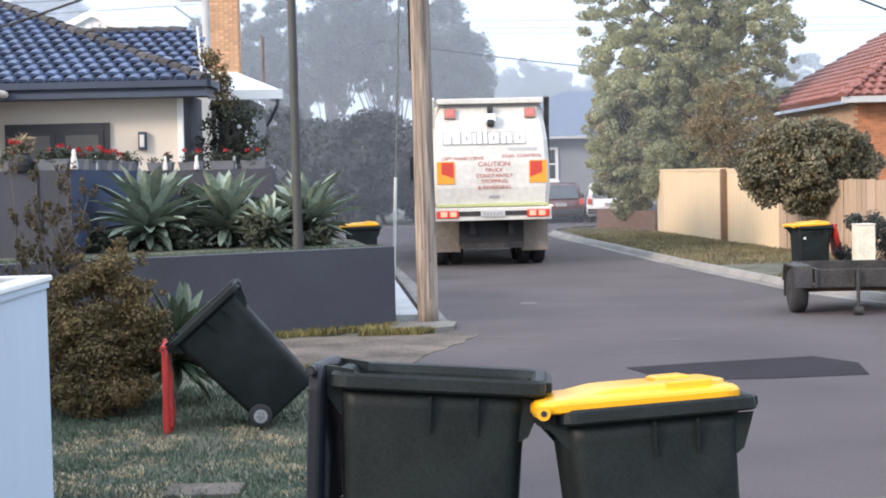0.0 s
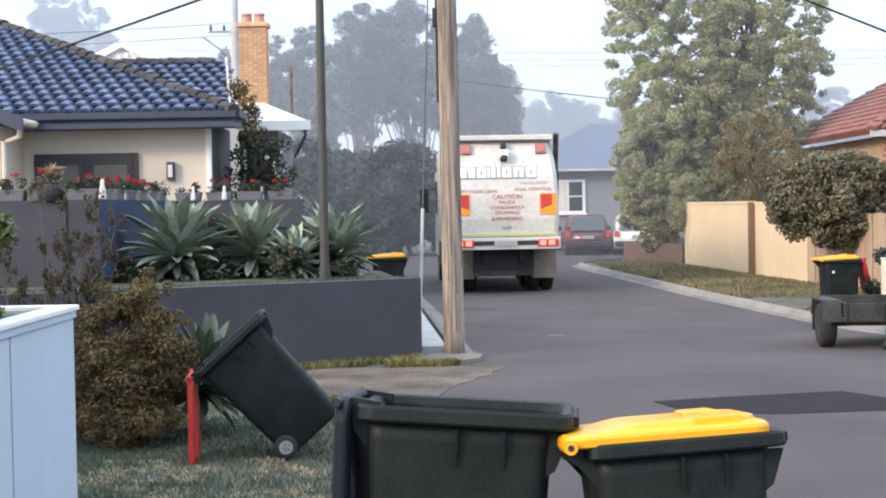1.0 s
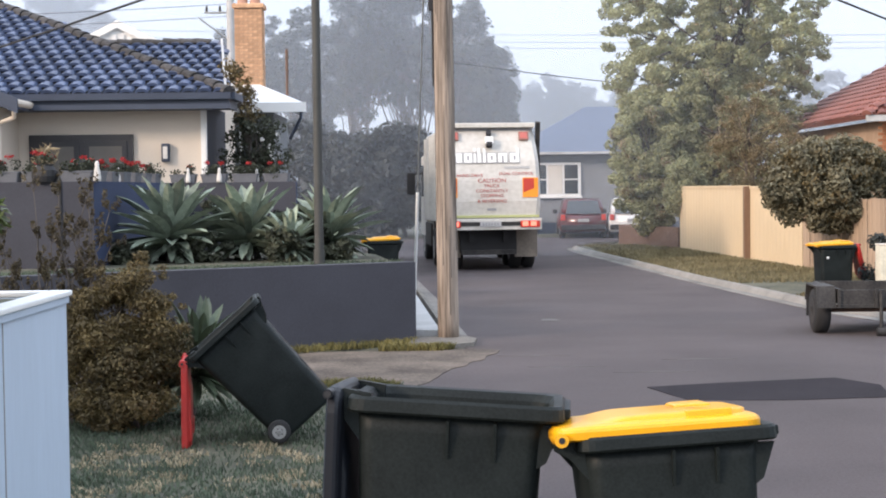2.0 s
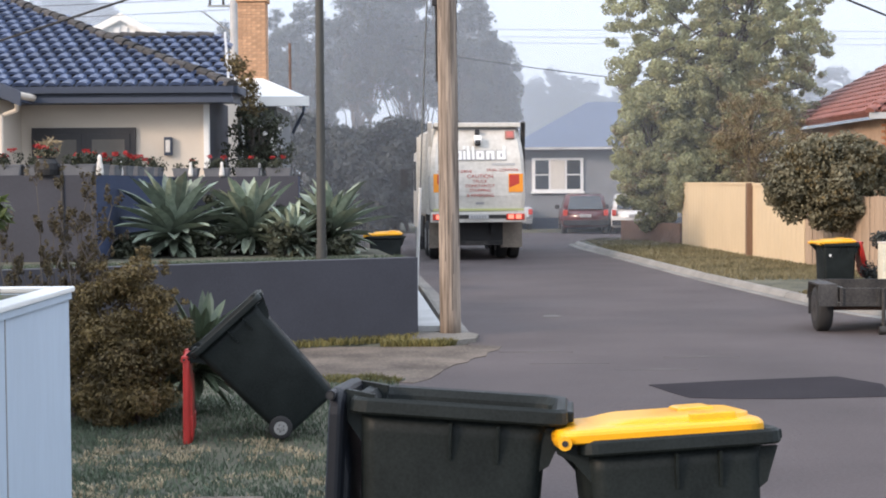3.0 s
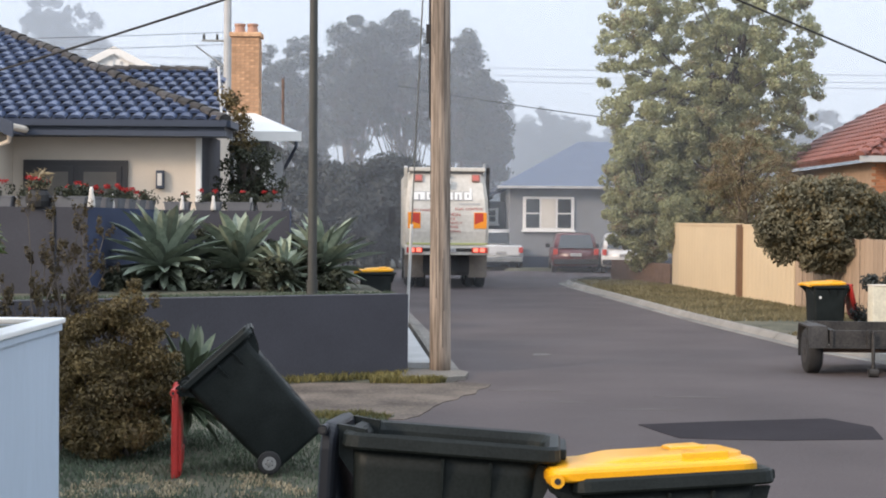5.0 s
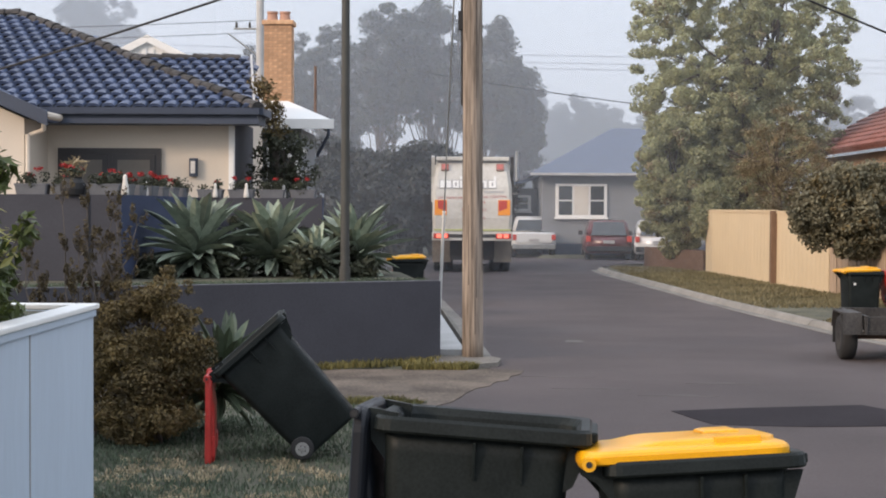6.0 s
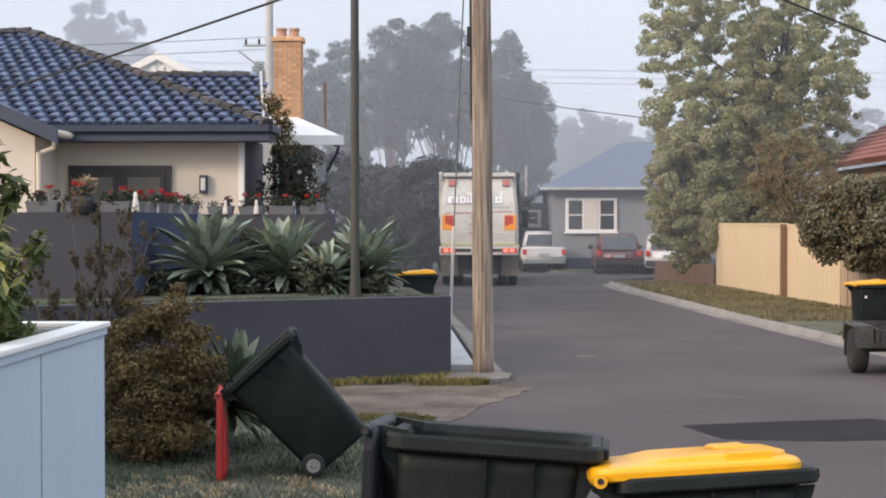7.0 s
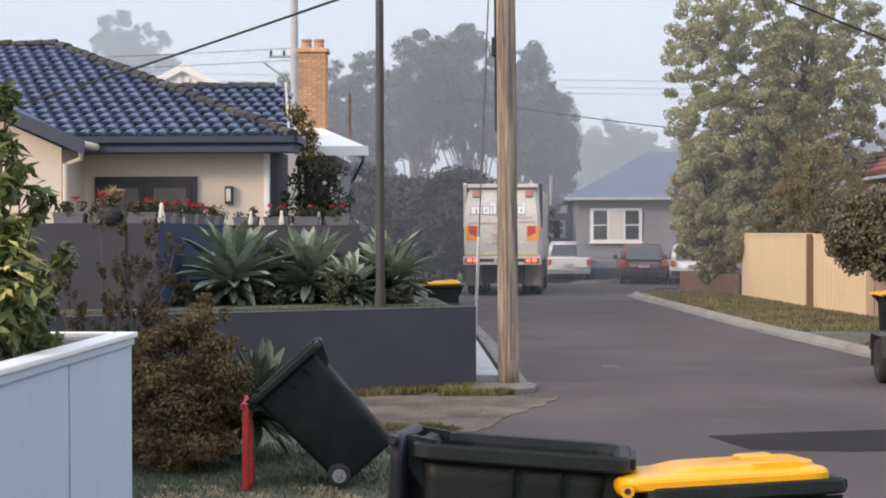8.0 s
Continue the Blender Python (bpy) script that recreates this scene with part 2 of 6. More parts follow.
BLACK = material("underbody_black", (0.016, 0.016, 0.018), 0.7, vary=0.3, scale=3, bump=0.05)
LIME = material("lime_stripe", (0.46, 0.47, 0.22), 0.5, vary=0.06, scale=4, bump=0)
ORANGE = material("orange_reflector", (0.85, 0.3, 0.02), 0.4, vary=0.08, scale=4, bump=0)
RED_MARK = material("red_reflector", (0.5, 0.045, 0.025), 0.4, vary=0.08, scale=4, bump=0)
RED_INK = material("faded_red_ink", (0.45, 0.12, 0.1), 0.6, vary=0.1, scale=9, bump=0)
GREY_INK = material("grey_ink", (0.3, 0.3, 0.31), 0.6, vary=0.1, scale=9, bump=0)
DULL_RED = material("faded_red_housing", (0.34, 0.16, 0.13), 0.6, vary=0.2, scale=5, bump=0)
TAIL_ON = lamp_glow("tail_lamp_lit", (1.0, 0.2, 0.13), 1.3)
AMBER_ON = lamp_glow("warning_lamp_lit", (0.42, 0.11, 0.09), 0.2)
POST_WOOD = material("brown_post_timber", (0.16, 0.095, 0.06), 0.85, stretch=0.12, vary=0.3, scale=5, fine=30, bump=0.3)
FENCE_CREAM = material("cream_fence_steel", (0.6, 0.47, 0.31), 0.6, vary=0.07, scale=0.9, fine=25, bump=0.08)
LETTER_CREAM = material("weathered_cream_paint", (0.66, 0.62, 0.5), 0.8, vary=0.2, scale=5, fine=24, bump=0.15)
FENCE_WOOD = material("paling_timber", (0.34, 0.25, 0.18), 0.85, stretch=0.12, vary=0.25, scale=4, fine=30, bump=0.3, spread=0.15)
BARK = material("bark", (0.1, 0.085, 0.075), 0.9, stretch=0.3, vary=0.35, scale=5, fine=30, bump=0.5)
LEAF_TREE = material("tree_leaf", (0.27, 0.285, 0.155), 0.6, vary=0.3, scale=0.35, fine=3, bump=0, other=(0.44, 0.44, 0.26), spread=0.3, island=True, through=0.5)
LEAF_AUTUMN = material("rusty_leaf", (0.2, 0.165, 0.105), 0.65, vary=0.3, scale=0.6, fine=3, bump=0, other=(0.29, 0.23, 0.14), spread=0.35, island=True, through=0.35)
LEAF_GUM = material("gum_leaf", (0.05, 0.06, 0.05), 0.7, vary=0.3, scale=0.4, fine=2, bump=0, other=(0.075, 0.085, 0.07), spread=0.35, island=True, through=0.25)
LEAF_HEDGE = material("far_hedge_leaf", (0.024, 0.028, 0.03), 0.7, vary=0.3, scale=0.6, fine=3, bump=0, other=(0.05, 0.056, 0.05), spread=0.4, island=True, through=0.15)
LEAF_DARK = material("dark_shrub_leaf", (0.03, 0.04, 0.025), 0.7, vary=0.3, scale=1.5, fine=6, bump=0, other=(0.052, 0.056, 0.033), spread=0.4, island=True, through=0.2)
LEAF_BRONZE = material("bronze_shrub_leaf", (0.065, 0.053, 0.024), 0.65, vary=0.35, scale=2.5, fine=9, bump=0, other=(0.15, 0.108, 0.042), spread=0.5, island=True, through=0.25)
LEAF_TWIG = material("dark_twig_leaf", (0.05, 0.036, 0.02), 0.7, vary=0.3, scale=2.5, fine=9, bump=0, other=(0.09, 0.068, 0.03), spread=0.45, island=True, through=0.2)
LEAF_OLIVE = material("olive_shrub_leaf", (0.1, 0.095, 0.06), 0.65, vary=0.3, scale=1.2, fine=6, bump=0, other=(0.19, 0.172, 0.11), spread=0.4, island=True, through=0.25)
LEAF_NEW = material("new_pale_leaf", (0.3, 0.3, 0.075), 0.45, vary=0.3, scale=4, fine=12, bump=0, other=(0.5, 0.46, 0.16), spread=0.45, island=True, through=0.3)
LEAF_BRIGHT = material("glossy_leaf", (0.04, 0.065, 0.022), 0.45, vary=0.3, scale=4, fine=12, bump=0, other=(0.12, 0.15, 0.04), spread=0.45, island=True, through=0.25)
AGAVE = material("agave_leaf", (0.18, 0.23, 0.17), 0.5, vary=0.25, scale=2.5, fine=14, bump=0.08, spread=0.42, other=(0.27, 0.31, 0.24), through=0.12)
AGAVE_DARK = material("dark_agave_leaf", (0.095, 0.125, 0.085), 0.5, vary=0.25, scale=2.5, fine=14, bump=0.08, spread=0.4, other=(0.11, 0.14, 0.085), through=0.1)
SCREEN = material("door_screen_mesh", (0.13, 0.12, 0.108), 0.7, vary=0.2, scale=3, fine=60, bump=0.1)
BLOOM = material("red_bloom", (0.36, 0.02, 0.02), 0.6, vary=0.2, scale=9, bump=0, spread=0.3, island=True, through=0.2)
WINDOW = glass("window_glass", (0.03, 0.035, 0.04))
CURTAIN = material("pale_curtain", (0.6, 0.57, 0.52), 0.8, vary=0.1, scale=4, bump=0.1)
BOARDS = material("grey_weatherboard", (0.2, 0.212, 0.23), 0.7, vary=0.08, scale=1.4, fine=20, bump=0.08)
SLATE_ROOF = material("blue_grey_metal_roof", (0.1, 0.125, 0.18), 0.55, vary=0.1, scale=1.4, fine=20, bump=0.08)
CAR_RED = material("red_car_paint", (0.085, 0.008, 0.009), 0.3, vary=0.06, scale=2, bump=0, coat=0.6)
CAR_WHITE = material("white_car_paint", (0.62, 0.63, 0.64), 0.3, vary=0.05, scale=2, bump=0, coat=0.6)
POT_GREY = material("grey_pot", (0.12, 0.125, 0.14), 0.7, vary=0.2, scale=6, bump=0.1)
FELT = material("pale_ornament", (0.62, 0.6, 0.57), 0.7, vary=0.15, scale=9, bump=0.1)


# ---- building blocks ----
def box(bm, x0, x1, y0, y1, z0, z1, bevel=0.0, m=None):
    made = bmesh.ops.create_cube(bm, size=1.0)["verts"]
    for v in made:
        v.co = Vector(((x0 + x1) / 2 + v.co.x * (x1 - x0), (y0 + y1) / 2 + v.co.y * (y1 - y0), (z0 + z1) / 2 + v.co.z * (z1 - z0)))
    if bevel:
        edges = list({e for v in made for e in v.link_edges})
        out = bmesh.ops.bevel(bm, geom=edges, offset=bevel, segments=2, affect="EDGES", profile=0.6)
        made = list({v for f in out["faces"] for v in f.verts} | {v for v in made if v.is_valid})
    if m is not None:
        for v in made:
            v.co = m @ v.co
    return made


def rod(bm, a, b, r0, r1=None, n=10):
    a, b = Vector(a), Vector(b)
    r1 = r0 if r1 is None else r1
    d = b - a
    turn = d.to_track_quat("Z", "Y").to_matrix().to_4x4()
    bmesh.ops.create_cone(bm, cap_ends=True, segments=n, radius1=max(r0, 1e-4), radius2=max(r1, 1e-4), depth=d.length, matrix=Matrix.Translation((a + b) / 2) @ turn)


def prism(bm, outline, x0, x1, axis="x"):
    """A solid with that outline (pairs) drawn out along an axis."""
    def place(u, v, w):
        return {"x": (w, u, v), "y": (u, w, v), "z": (u, v, w)}[axis]
    a = [bm.verts.new(place(u, v, x0)) for u, v in outline]
    b = [bm.verts.new(place(u, v, x1)) for u, v in outline]
    k = len(outline)
    faces = [bm.faces.new(a), bm.faces.new(b[::-1])] + [bm.faces.new((a[i], b[i], b[(i + 1) % k], a[(i + 1) % k])) for i in range(k)]
    bmesh.ops.recalc_face_normals(bm, faces=faces)
    return a + b


def loft(bm, rings, close=True):
    """Skins a list of rings of equal length."""
    vs = [[bm.verts.new(p) for p in ring] for ring in rings]
    k = len(vs[0])
    for a, b in zip(vs, vs[1:]):
        for i in range(k):
            bm.faces.new((a[i], a[(i + 1) % k], b[(i + 1) % k], b[i]))
    if close:
        bm.faces.new(vs[0][::-1])
        bm.faces.new(vs[-1])
    bmesh.ops.recalc_face_normals(bm, faces=bm.faces[:])


def rounded(w, d, r, z, cx=0.0, cy=0.0, n=4):
    """A ring: a rectangle with rounded corners at height z."""
    out = []
    for qx, qy, a0 in ((1, 1, 0), (-1, 1, 90), (-1, -1, 180), (1, -1, 270)):
        for i in range(n + 1):
            a = radians(a0 + 90 * i / n)
            out.append((cx + qx * (w / 2 - r) + r * math.cos(a), cy + qy * (d / 2 - r) + r * math.sin(a), z))
    return out


def mesh_of(name, bm, mat, smooth=False):
    me = bpy.data.meshes.new(name)
    bm.to_mesh(me)
    bm.free()
    me.materials.append(mat)
    if smooth:
        for p in me.polygons:
            p.use_smooth = True
    return me


def part(name, bm, mat, parent=None, label="", smooth=False, m=None):
    ob = new(name, mesh_of(name, bm, mat, smooth))
    ob.parent = parent
    if m is not None:
        ob.matrix_basis = m
    return tagged(ob, label)


def thing(name, m, label, category, group="", kind=""):
    ob = new(name)
    ob.empty_display_size = 0.1
    ob.matrix_basis = m
    return tagged(ob, label, category, group, kind)


def B():
    return bmesh.new()


def boxed(*a, **k):
    bm = B()
    box(bm, *a, **k)
    return bm


def structure(name, bm, mat, label, category="", smooth=False):
    return tagged(part(name, bm, mat, smooth=smooth), label, category or name.split("_")[0], kind="structure")


def lettering(text, size, mat, parent, m, name="lettering", squeeze=1.0, bold=0.0):
    cu = bpy.data.curves.new(name, "FONT")
    cu.body, cu.size, cu.extrude, cu.align_x, cu.offset = text, size, 0.003, "CENTER", bold
    tmp = new(name, cu)
    me = bpy.data.meshes.new_from_object(tmp.evaluated_get(bpy.context.evaluated_depsgraph_get()))
    bpy.data.objects.remove(tmp)
    me.materials.clear()
    me.materials.append(mat)
    ob = new(name, me)
    ob.parent = parent
    ob.matrix_basis = m @ Matrix.Diagonal((squeeze, 1, 1, 1))
    return ob


def leaf_cloud(name, centres, radii, count, size, mat, parent=None, seed=1, long=1.6, shell=0.55, droop=0.0, loose=0.0):
    """One mesh of many small leaves, folded along the middle, gathered in clumps round the centres."""
    rng = np.random.default_rng(seed)
    c, r = np.array(centres, float), np.array(radii, float)
    if r.ndim == 1:
        r = np.repeat(r[:, None], 3, 1)
    weight = r.prod(1) ** (2 / 3)
    pick = rng.choice(len(c), count, p=weight / weight.sum())
    d = rng.normal(size=(count, 3))
    d /= np.linalg.norm(d, axis=1)[:, None]
    pos = c[pick] + d * r[pick] * (shell + (1 - shell) * rng.random((count, 1)) ** 0.5)
    if loose:
        pos = c[pick] + d * r[pick] * np.abs(rng.normal(scale=loose, size=(count, 1)))
    out = d + rng.normal(scale=0.9 if loose else 0.7, size=(count, 3))
    out[:, 2] += (0.7 if loose else 0.3) - droop
    u = rng.normal(size=(count, 3))
    u[:, 2] -= droop * 1.5
    u -= out * ((u * out).sum(1) / (out * out).sum(1))[:, None]
    u /= np.linalg.norm(u, axis=1)[:, None]
    v = np.cross(out, u)
    v /= np.linalg.norm(v, axis=1)[:, None]
    nrm = np.cross(u, v)
    s = size * (0.6 + 0.8 * rng.random((count, 1)))
    p = np.stack([pos - u * s * long * 0.5, pos + v * s * 0.42 + nrm * s * 0.12, pos + u * s * long * 0.5, pos - v * s * 0.42 + nrm * s * 0.12], 1).reshape(-1, 3)
    base = np.arange(count)[:, None] * 4
    faces = np.concatenate([base + [0, 1, 2], base + [0, 2, 3]], 1).reshape(-1, 3)
    me = bpy.data.meshes.new(name)
    me.from_pydata(p.tolist(), [], faces.tolist())
    me.materials.append(mat)
    ob = new(name, me)
    ob.parent = parent
    return ob


def clumps(rng, centre, spread, count, r0, r1, core=0.0):
    """Clump centres inside an ellipsoid, outside its bare core, with their radii."""
    cs, rs = [], []
    while len(cs) < count:
        p = [rng.uniform(-1, 1) for _ in range(3)]
        if core < math.hypot(*p) < 1:
            cs.append(tuple(centre[i] + p[i] * spread[i] for i in range(3)))
            r = rng.uniform(r0, r1)
            rs.append((r, r, r * 0.75))
    return cs, rs


def limb(bm, a, b, r0, r1, rng, bends=4, wob=0.12, n=7):
    """A bent, tapering branch; gives back its points."""
    a, b = Vector(a), Vector(b)
    span = (b - a).length
    pts = [a.lerp(b, i / bends) + (Vector((rng.uniform(-1, 1), rng.uniform(-1, 1), rng.uniform(-0.5, 0.5))) * wob * span * (0.35 if 0 < i < bends else 0)) for i in range(bends + 1)]
    for i in range(bends):
        rod(bm, pts[i], pts[i + 1], r0 + (r1 - r0) * i / bends, r0 + (r1 - r0) * (i + 1) / bends, n)
    return pts


def tree(name, base, height, crown, label, leafmat, count, size, seed, stems=1, trunk_r=0.18, clump=(0.5, 1.0), number=40, spare=None, group="", fork=0.3, loose=0.0, core=0.0, shell=0.1, long=1.6):
    """crown: centre and half sizes of the crown, from the base."""
    rng = random.Random(seed)
    t = thing(name, Matrix.Translation(base), label, "tree" if "shrub" not in name else "shrub", group)
    bm = B()
    cc, cs = crown
    cen, rad = clumps(rng, cc, cs, number, *clump, core)
    for s in range(stems):
        foot = (rng.uniform(-0.4, 0.4) * (stems > 1), rng.uniform(-0.3, 0.3) * (stems > 1), 0)
        top = (cc[0] + rng.uniform(-0.5, 0.5) * cs[0] * (stems > 1), cc[1], cc[2] + cs[2] * 0.45)
        pts = limb(bm, foot, top, trunk_r, trunk_r * 0.35, rng, 6, 0.06)
        for k in range(min(16, max(4, number // (3 * stems)))):
            c = cen[rng.randrange(len(cen))]
            p = pts[min(5, int(1 + 6 * fork + rng.random() * 3))]
            limb(bm, p, c, trunk_r * 0.4, trunk_r * 0.08, rng, 4, 0.16, 5)
    part("trunk", bm, BARK, t, "bare branching trunk")
    leaf_cloud("crown", cen, rad, count, size, leafmat, t, seed, long, shell, 0.0, loose)
    if spare:
        mat2, part2, n2 = spare
        leaf_cloud("crown_tint", [cen[i] for i in range(0, len(cen), part2)], [rad[i] for i in range(0, len(cen), part2)], n2, size, mat2, t, seed + 7, long, shell, 0.0, loose)
    return t


# ---- ground, road, kerbs ----
def smooth(a, b, x):
    t = min(1, max(0, (x - a) / (b - a)))
    return t * t * (3 - 2 * t)


ROAD_LEFT = [(-3.0, 2.0), (-0.2, 9.0), (-0.25, 12.5), (-0.28, 15.6), (0.75, 19.0), (0.2, 20.4), (-0.25, 28), (-0.7, 34), (-1.5, 42), (-2.4, 50), (-4.5, 56), (-12, 58.5), (-40, 59)]
ROAD_RIGHT = [(14, 2.0), (9.5, 14), (7.4, 20), (6.3, 24.0), (5.5, 32), (4.95, 40), (4.45, 47), (4.4, 50), (5.2, 52.6), (8, 54.3), (14, 55.2), (40, 55.6)]


def edge_at(line, y):
    for (x0, y0), (x1, y1) in zip(line, line[1:]):
        if y0 <= y <= y1:
            return x0 + (x1 - x0) * (y - y0) / (y1 - y0)
    return line[-1][0]


def ground_z(x, y):
    """The verge climbs towards the driveway at the viewer's feet."""
    rise = 0.345 * (1 - smooth(4.2, 11.8, y))
    on_road = edge_at(ROAD_LEFT, y) - 0.15 < x < edge_at(ROAD_RIGHT, y) + 0.15 if 2 < y < 55 else False
    if on_road and y > 8.6:
        return -0.08
    if 54 < y < 62 and -45 < x < 45:
        return -0.08
    if 16.25 < y < 19.4 and -6.2 < x < 1:
        return -0.06
    if x > 3 and y > 8:
        return 0.1
    return 0.0 + rise


def ground_sheet():
    xs = [-600, -200, -80, -40, -25] + [i * 0.25 for i in range(-64, 65)] + [25, 40, 80, 200, 600]
    ys = [-300, -80, -20, -5, 0, 1, 2] + [2.4 + i * 0.25 for i in range(160)] + [43, 45, 48, 50, 53, 53.9, 54.1, 58, 61.9, 62.1, 70, 90, 140, 300, 900]
    verts = [(x, y, ground_z(x, y) + (0.015 * noise.noise((x * 1.7, y * 1.7, 3)) if abs(x) < 17 and 2 < y < 50 else 0)) for y in ys for x in xs]
    w = len(xs)
    faces = [(j * w + i, j * w + i + 1, (j + 1) * w + i + 1, (j + 1) * w + i) for j in range(len(ys) - 1) for i in range(w - 1)]
    me = bpy.data.meshes.new("ground")
    me.from_pydata(verts, [], faces)
    me.materials.append(DIRT)
    for p in me.polygons:
        p.use_smooth = True
    tagged(new("ground", me), "patchy dry lawn and bare verge in the cold", "ground", kind="structure")


def roads():
    bm = B()
    prism(bm, [(x - 0.35 * (14 < y < 19.5), y) for x, y in ROAD_LEFT if y >= 9] + [(-40, 63), (40, 63)] + [(x, y) for x, y in ROAD_RIGHT[::-1] if y >= 9] + [(11.5, 9)], -0.12, 0.0, "z")
    structure("road", bm, ASPHALT, "worn grey asphalt street with faint seams", "road")
    bm = B()
    prism(bm, [(2.1, 15.35), (2.9, 15.62), (4.15, 15.92), (4.45, 15.3), (4.3, 14.42), (3.3, 14.3), (2.75, 14.34), (2.36, 14.42), (2.24, 14.8)], -0.02, 0.006, "z")
    structure("road_patch", bm, PATCH, "dark repaired asphalt patch in the street", "road patch")
    bm = B()
    for k, (x, y) in enumerate([(1.0, 17.2), (1.9, 16.6), (0.7, 18.4), (2.6, 17.8)]):
        prism(bm, [(x, y), (x + 0.5, y + 0.03), (x + 0.9, y - 0.02), (x + 0.5, y + 0.07)], -0.02, 0.004, "z")
    prism(bm, [(1.55, 23.2), (1.85, 23.2), (1.8, 23.5), (1.6, 23.5)], -0.02, 0.005, "z")
    structure("road_scar", bm, SCAR, "pale scuffed scars in the asphalt", "road scar")


def kerb(name, line, side, label, height=0.13, width=0.32, y0=0, y1=99, mat=None):
    """A kerb in cast lengths along a line; side +1 lies to the line's right."""
    root = tagged(new(name), label, "kerb", kind="structure")
    pts = [Vector((x, y, 0)) for x, y in line if y0 <= y <= y1]
    for a, b in zip(pts, pts[1:]):
        n = max(1, int((b - a).length / 2.4))
        for i in range(n):
            p, q = a.lerp(b, i / n), a.lerp(b, (i + 1) / n)
            d = (q - p).normalized()
            s = Vector((d.y, -d.x, 0)) * side
            q = q - d * 0.02
            bm = B()
            rings = [[e + s * u + Vector((0, 0, w)) for u, w in ((-0.02, -0.1), (-0.02, 0.02), (0.03, height - 0.03), (0.06, height), (width, height + 0.01), (width, -0.1))] for e in (p, q)]
            loft(bm, rings)
            part("kerb_length", bm, mat or KERB_STONE, root)
            bm = B()
            loft(bm, [[e + s * u + Vector((0, 0, w)) for u, w in ((-0.22, -0.1), (-0.22, 0.008), (-0.022, 0.016), (-0.022, -0.1))] for e in (p, q)])
            part("gutter_length", bm, GUTTER, root)
    return root


def setting():
    ground_sheet()
    roads()
    kerb("kerb_right", ROAD_RIGHT, 1, "rolled concrete kerb along the street", y0=19, y1=54.5, height=0.11, width=0.13)
    kerb("kerb_left", ROAD_LEFT, -1, "pale concrete kerb beside the grey wall", y0=20, y1=51, mat=CONCRETE, width=0.12)
    # driveway apron of concrete between the kerb and the lawn, with a crumbled edge
    def ragged(outline, step=0.12, amp=0.09):
        out = []
        for (ax, ay), (bx, by) in zip(outline, outline[1:] + outline[:1]):
            n = max(1, int(math.hypot(bx - ax, by - ay) / step))
            for i in range(n):
                x, y = ax + (bx - ax) * i / n, ay + (by - ay) * i / n
                out.append((x + amp * noise.noise((x * 2.3, y * 2.3, 1)), y + amp * noise.noise((x * 2.3, y * 2.3, 7))))
        return out
    bm = B()
    prism(bm, ragged([(-6.2, 16.2), (-0.9, 16.0), (-0.3, 15.55), (0.78, 18.95), (0.3, 19.3), (-6.4, 18.0)]), -0.1, 0.008, "z")
    structure("driveway_apron", bm, APRON, "stained concrete driveway apron", "driveway")
    bm = B()
    prism(bm, [(-0.42, 19.3), (0.1, 19.3), (0.45, 19.55), (0.5, 20.1), (0.3, 20.55), (-0.3, 20.5)], -0.05, 0.055, "z")
    structure("kerb_corner", bm, CONCRETE, "pale concrete kerb corner at the pole's foot", "kerb")
    bm = B()
    prism(bm, [(-0.3, 20.5), (0.02, 20.5), (-0.5, 29), (-1.0, 29)], -0.05, 0.13, "z")
    structure("footpath", bm, PALE_CONCRETE, "bluish pale concrete strip along the wall", "footpath")
    # water meter cover set in the lawn
    bm = B()
    box(bm, -1.56, -1.1, 9.05, 9.4, 0.05, ground_z(-1.3, 9.2) + 0.03, 0.01)
    structure("meter_cover", bm, APRON, "grey concrete meter cover set in the lawn", "cover")


# ---- walls of the front garden ----
def garden_walls():
    bm = B()
    prism(bm, [(-6.2, 17.1), (-0.3, 20.15), (-0.42, 20.38), (-6.3, 17.35)], -0.1, 1.07, "z")
    structure("wall_front", bm, RENDER_GREY, "low dark grey rendered retaining wall", "garden wall")
    bm = B()
    prism(bm, [(-6.25, 17.3), (-0.44, 20.3), (-1.0, 24.3), (-2.2, 27.0), (-4.7, 27.0), (-4.7, 21), (-9, 21), (-9, 17.3)], 0.0, 1.0, "z")
    structure("garden_bed", bm, DIRT, "raised garden bed with mossy soil behind the wall", "garden bed")
    bm = B()
    prism(bm, [(-14, 20.9), (-4.7, 20.9), (-4.7, 27.0), (-2.5, 27.0), (-2.5, 27.25), (-4.95, 27.25), (-4.95, 21.15), (-14, 21.15)], 0.0, 2.19, "z")
    ob = structure("wall_terrace", bm, RENDER_GREY, "tall dark grey rendered terrace wall, shade painted navy on its return", "garden wall")
    ob.data.materials.append(RENDER_SHADED)
    # the faces turned to +x get their shade as colour
    for p in ob.data.polygons:
        if p.normal.x > 0.7:
            p.material_index = 1
    structure("control_joint", boxed(-5.16, -5.145, 20.88, 20.95, 0, 2.19), BLACK, "dark control joint in the rendered wall", "joint")
    bm = B()
    prism(bm, [(-14, 21.1), (-4.9, 21.1), (-4.9, 27.2), (-2.6, 27.2), (-2.6, 30.2), (-14, 30.2)], 0.0, 1.05, "z")
    structure("terrace", bm, CONCRETE, "concrete terrace before the house", "terrace")


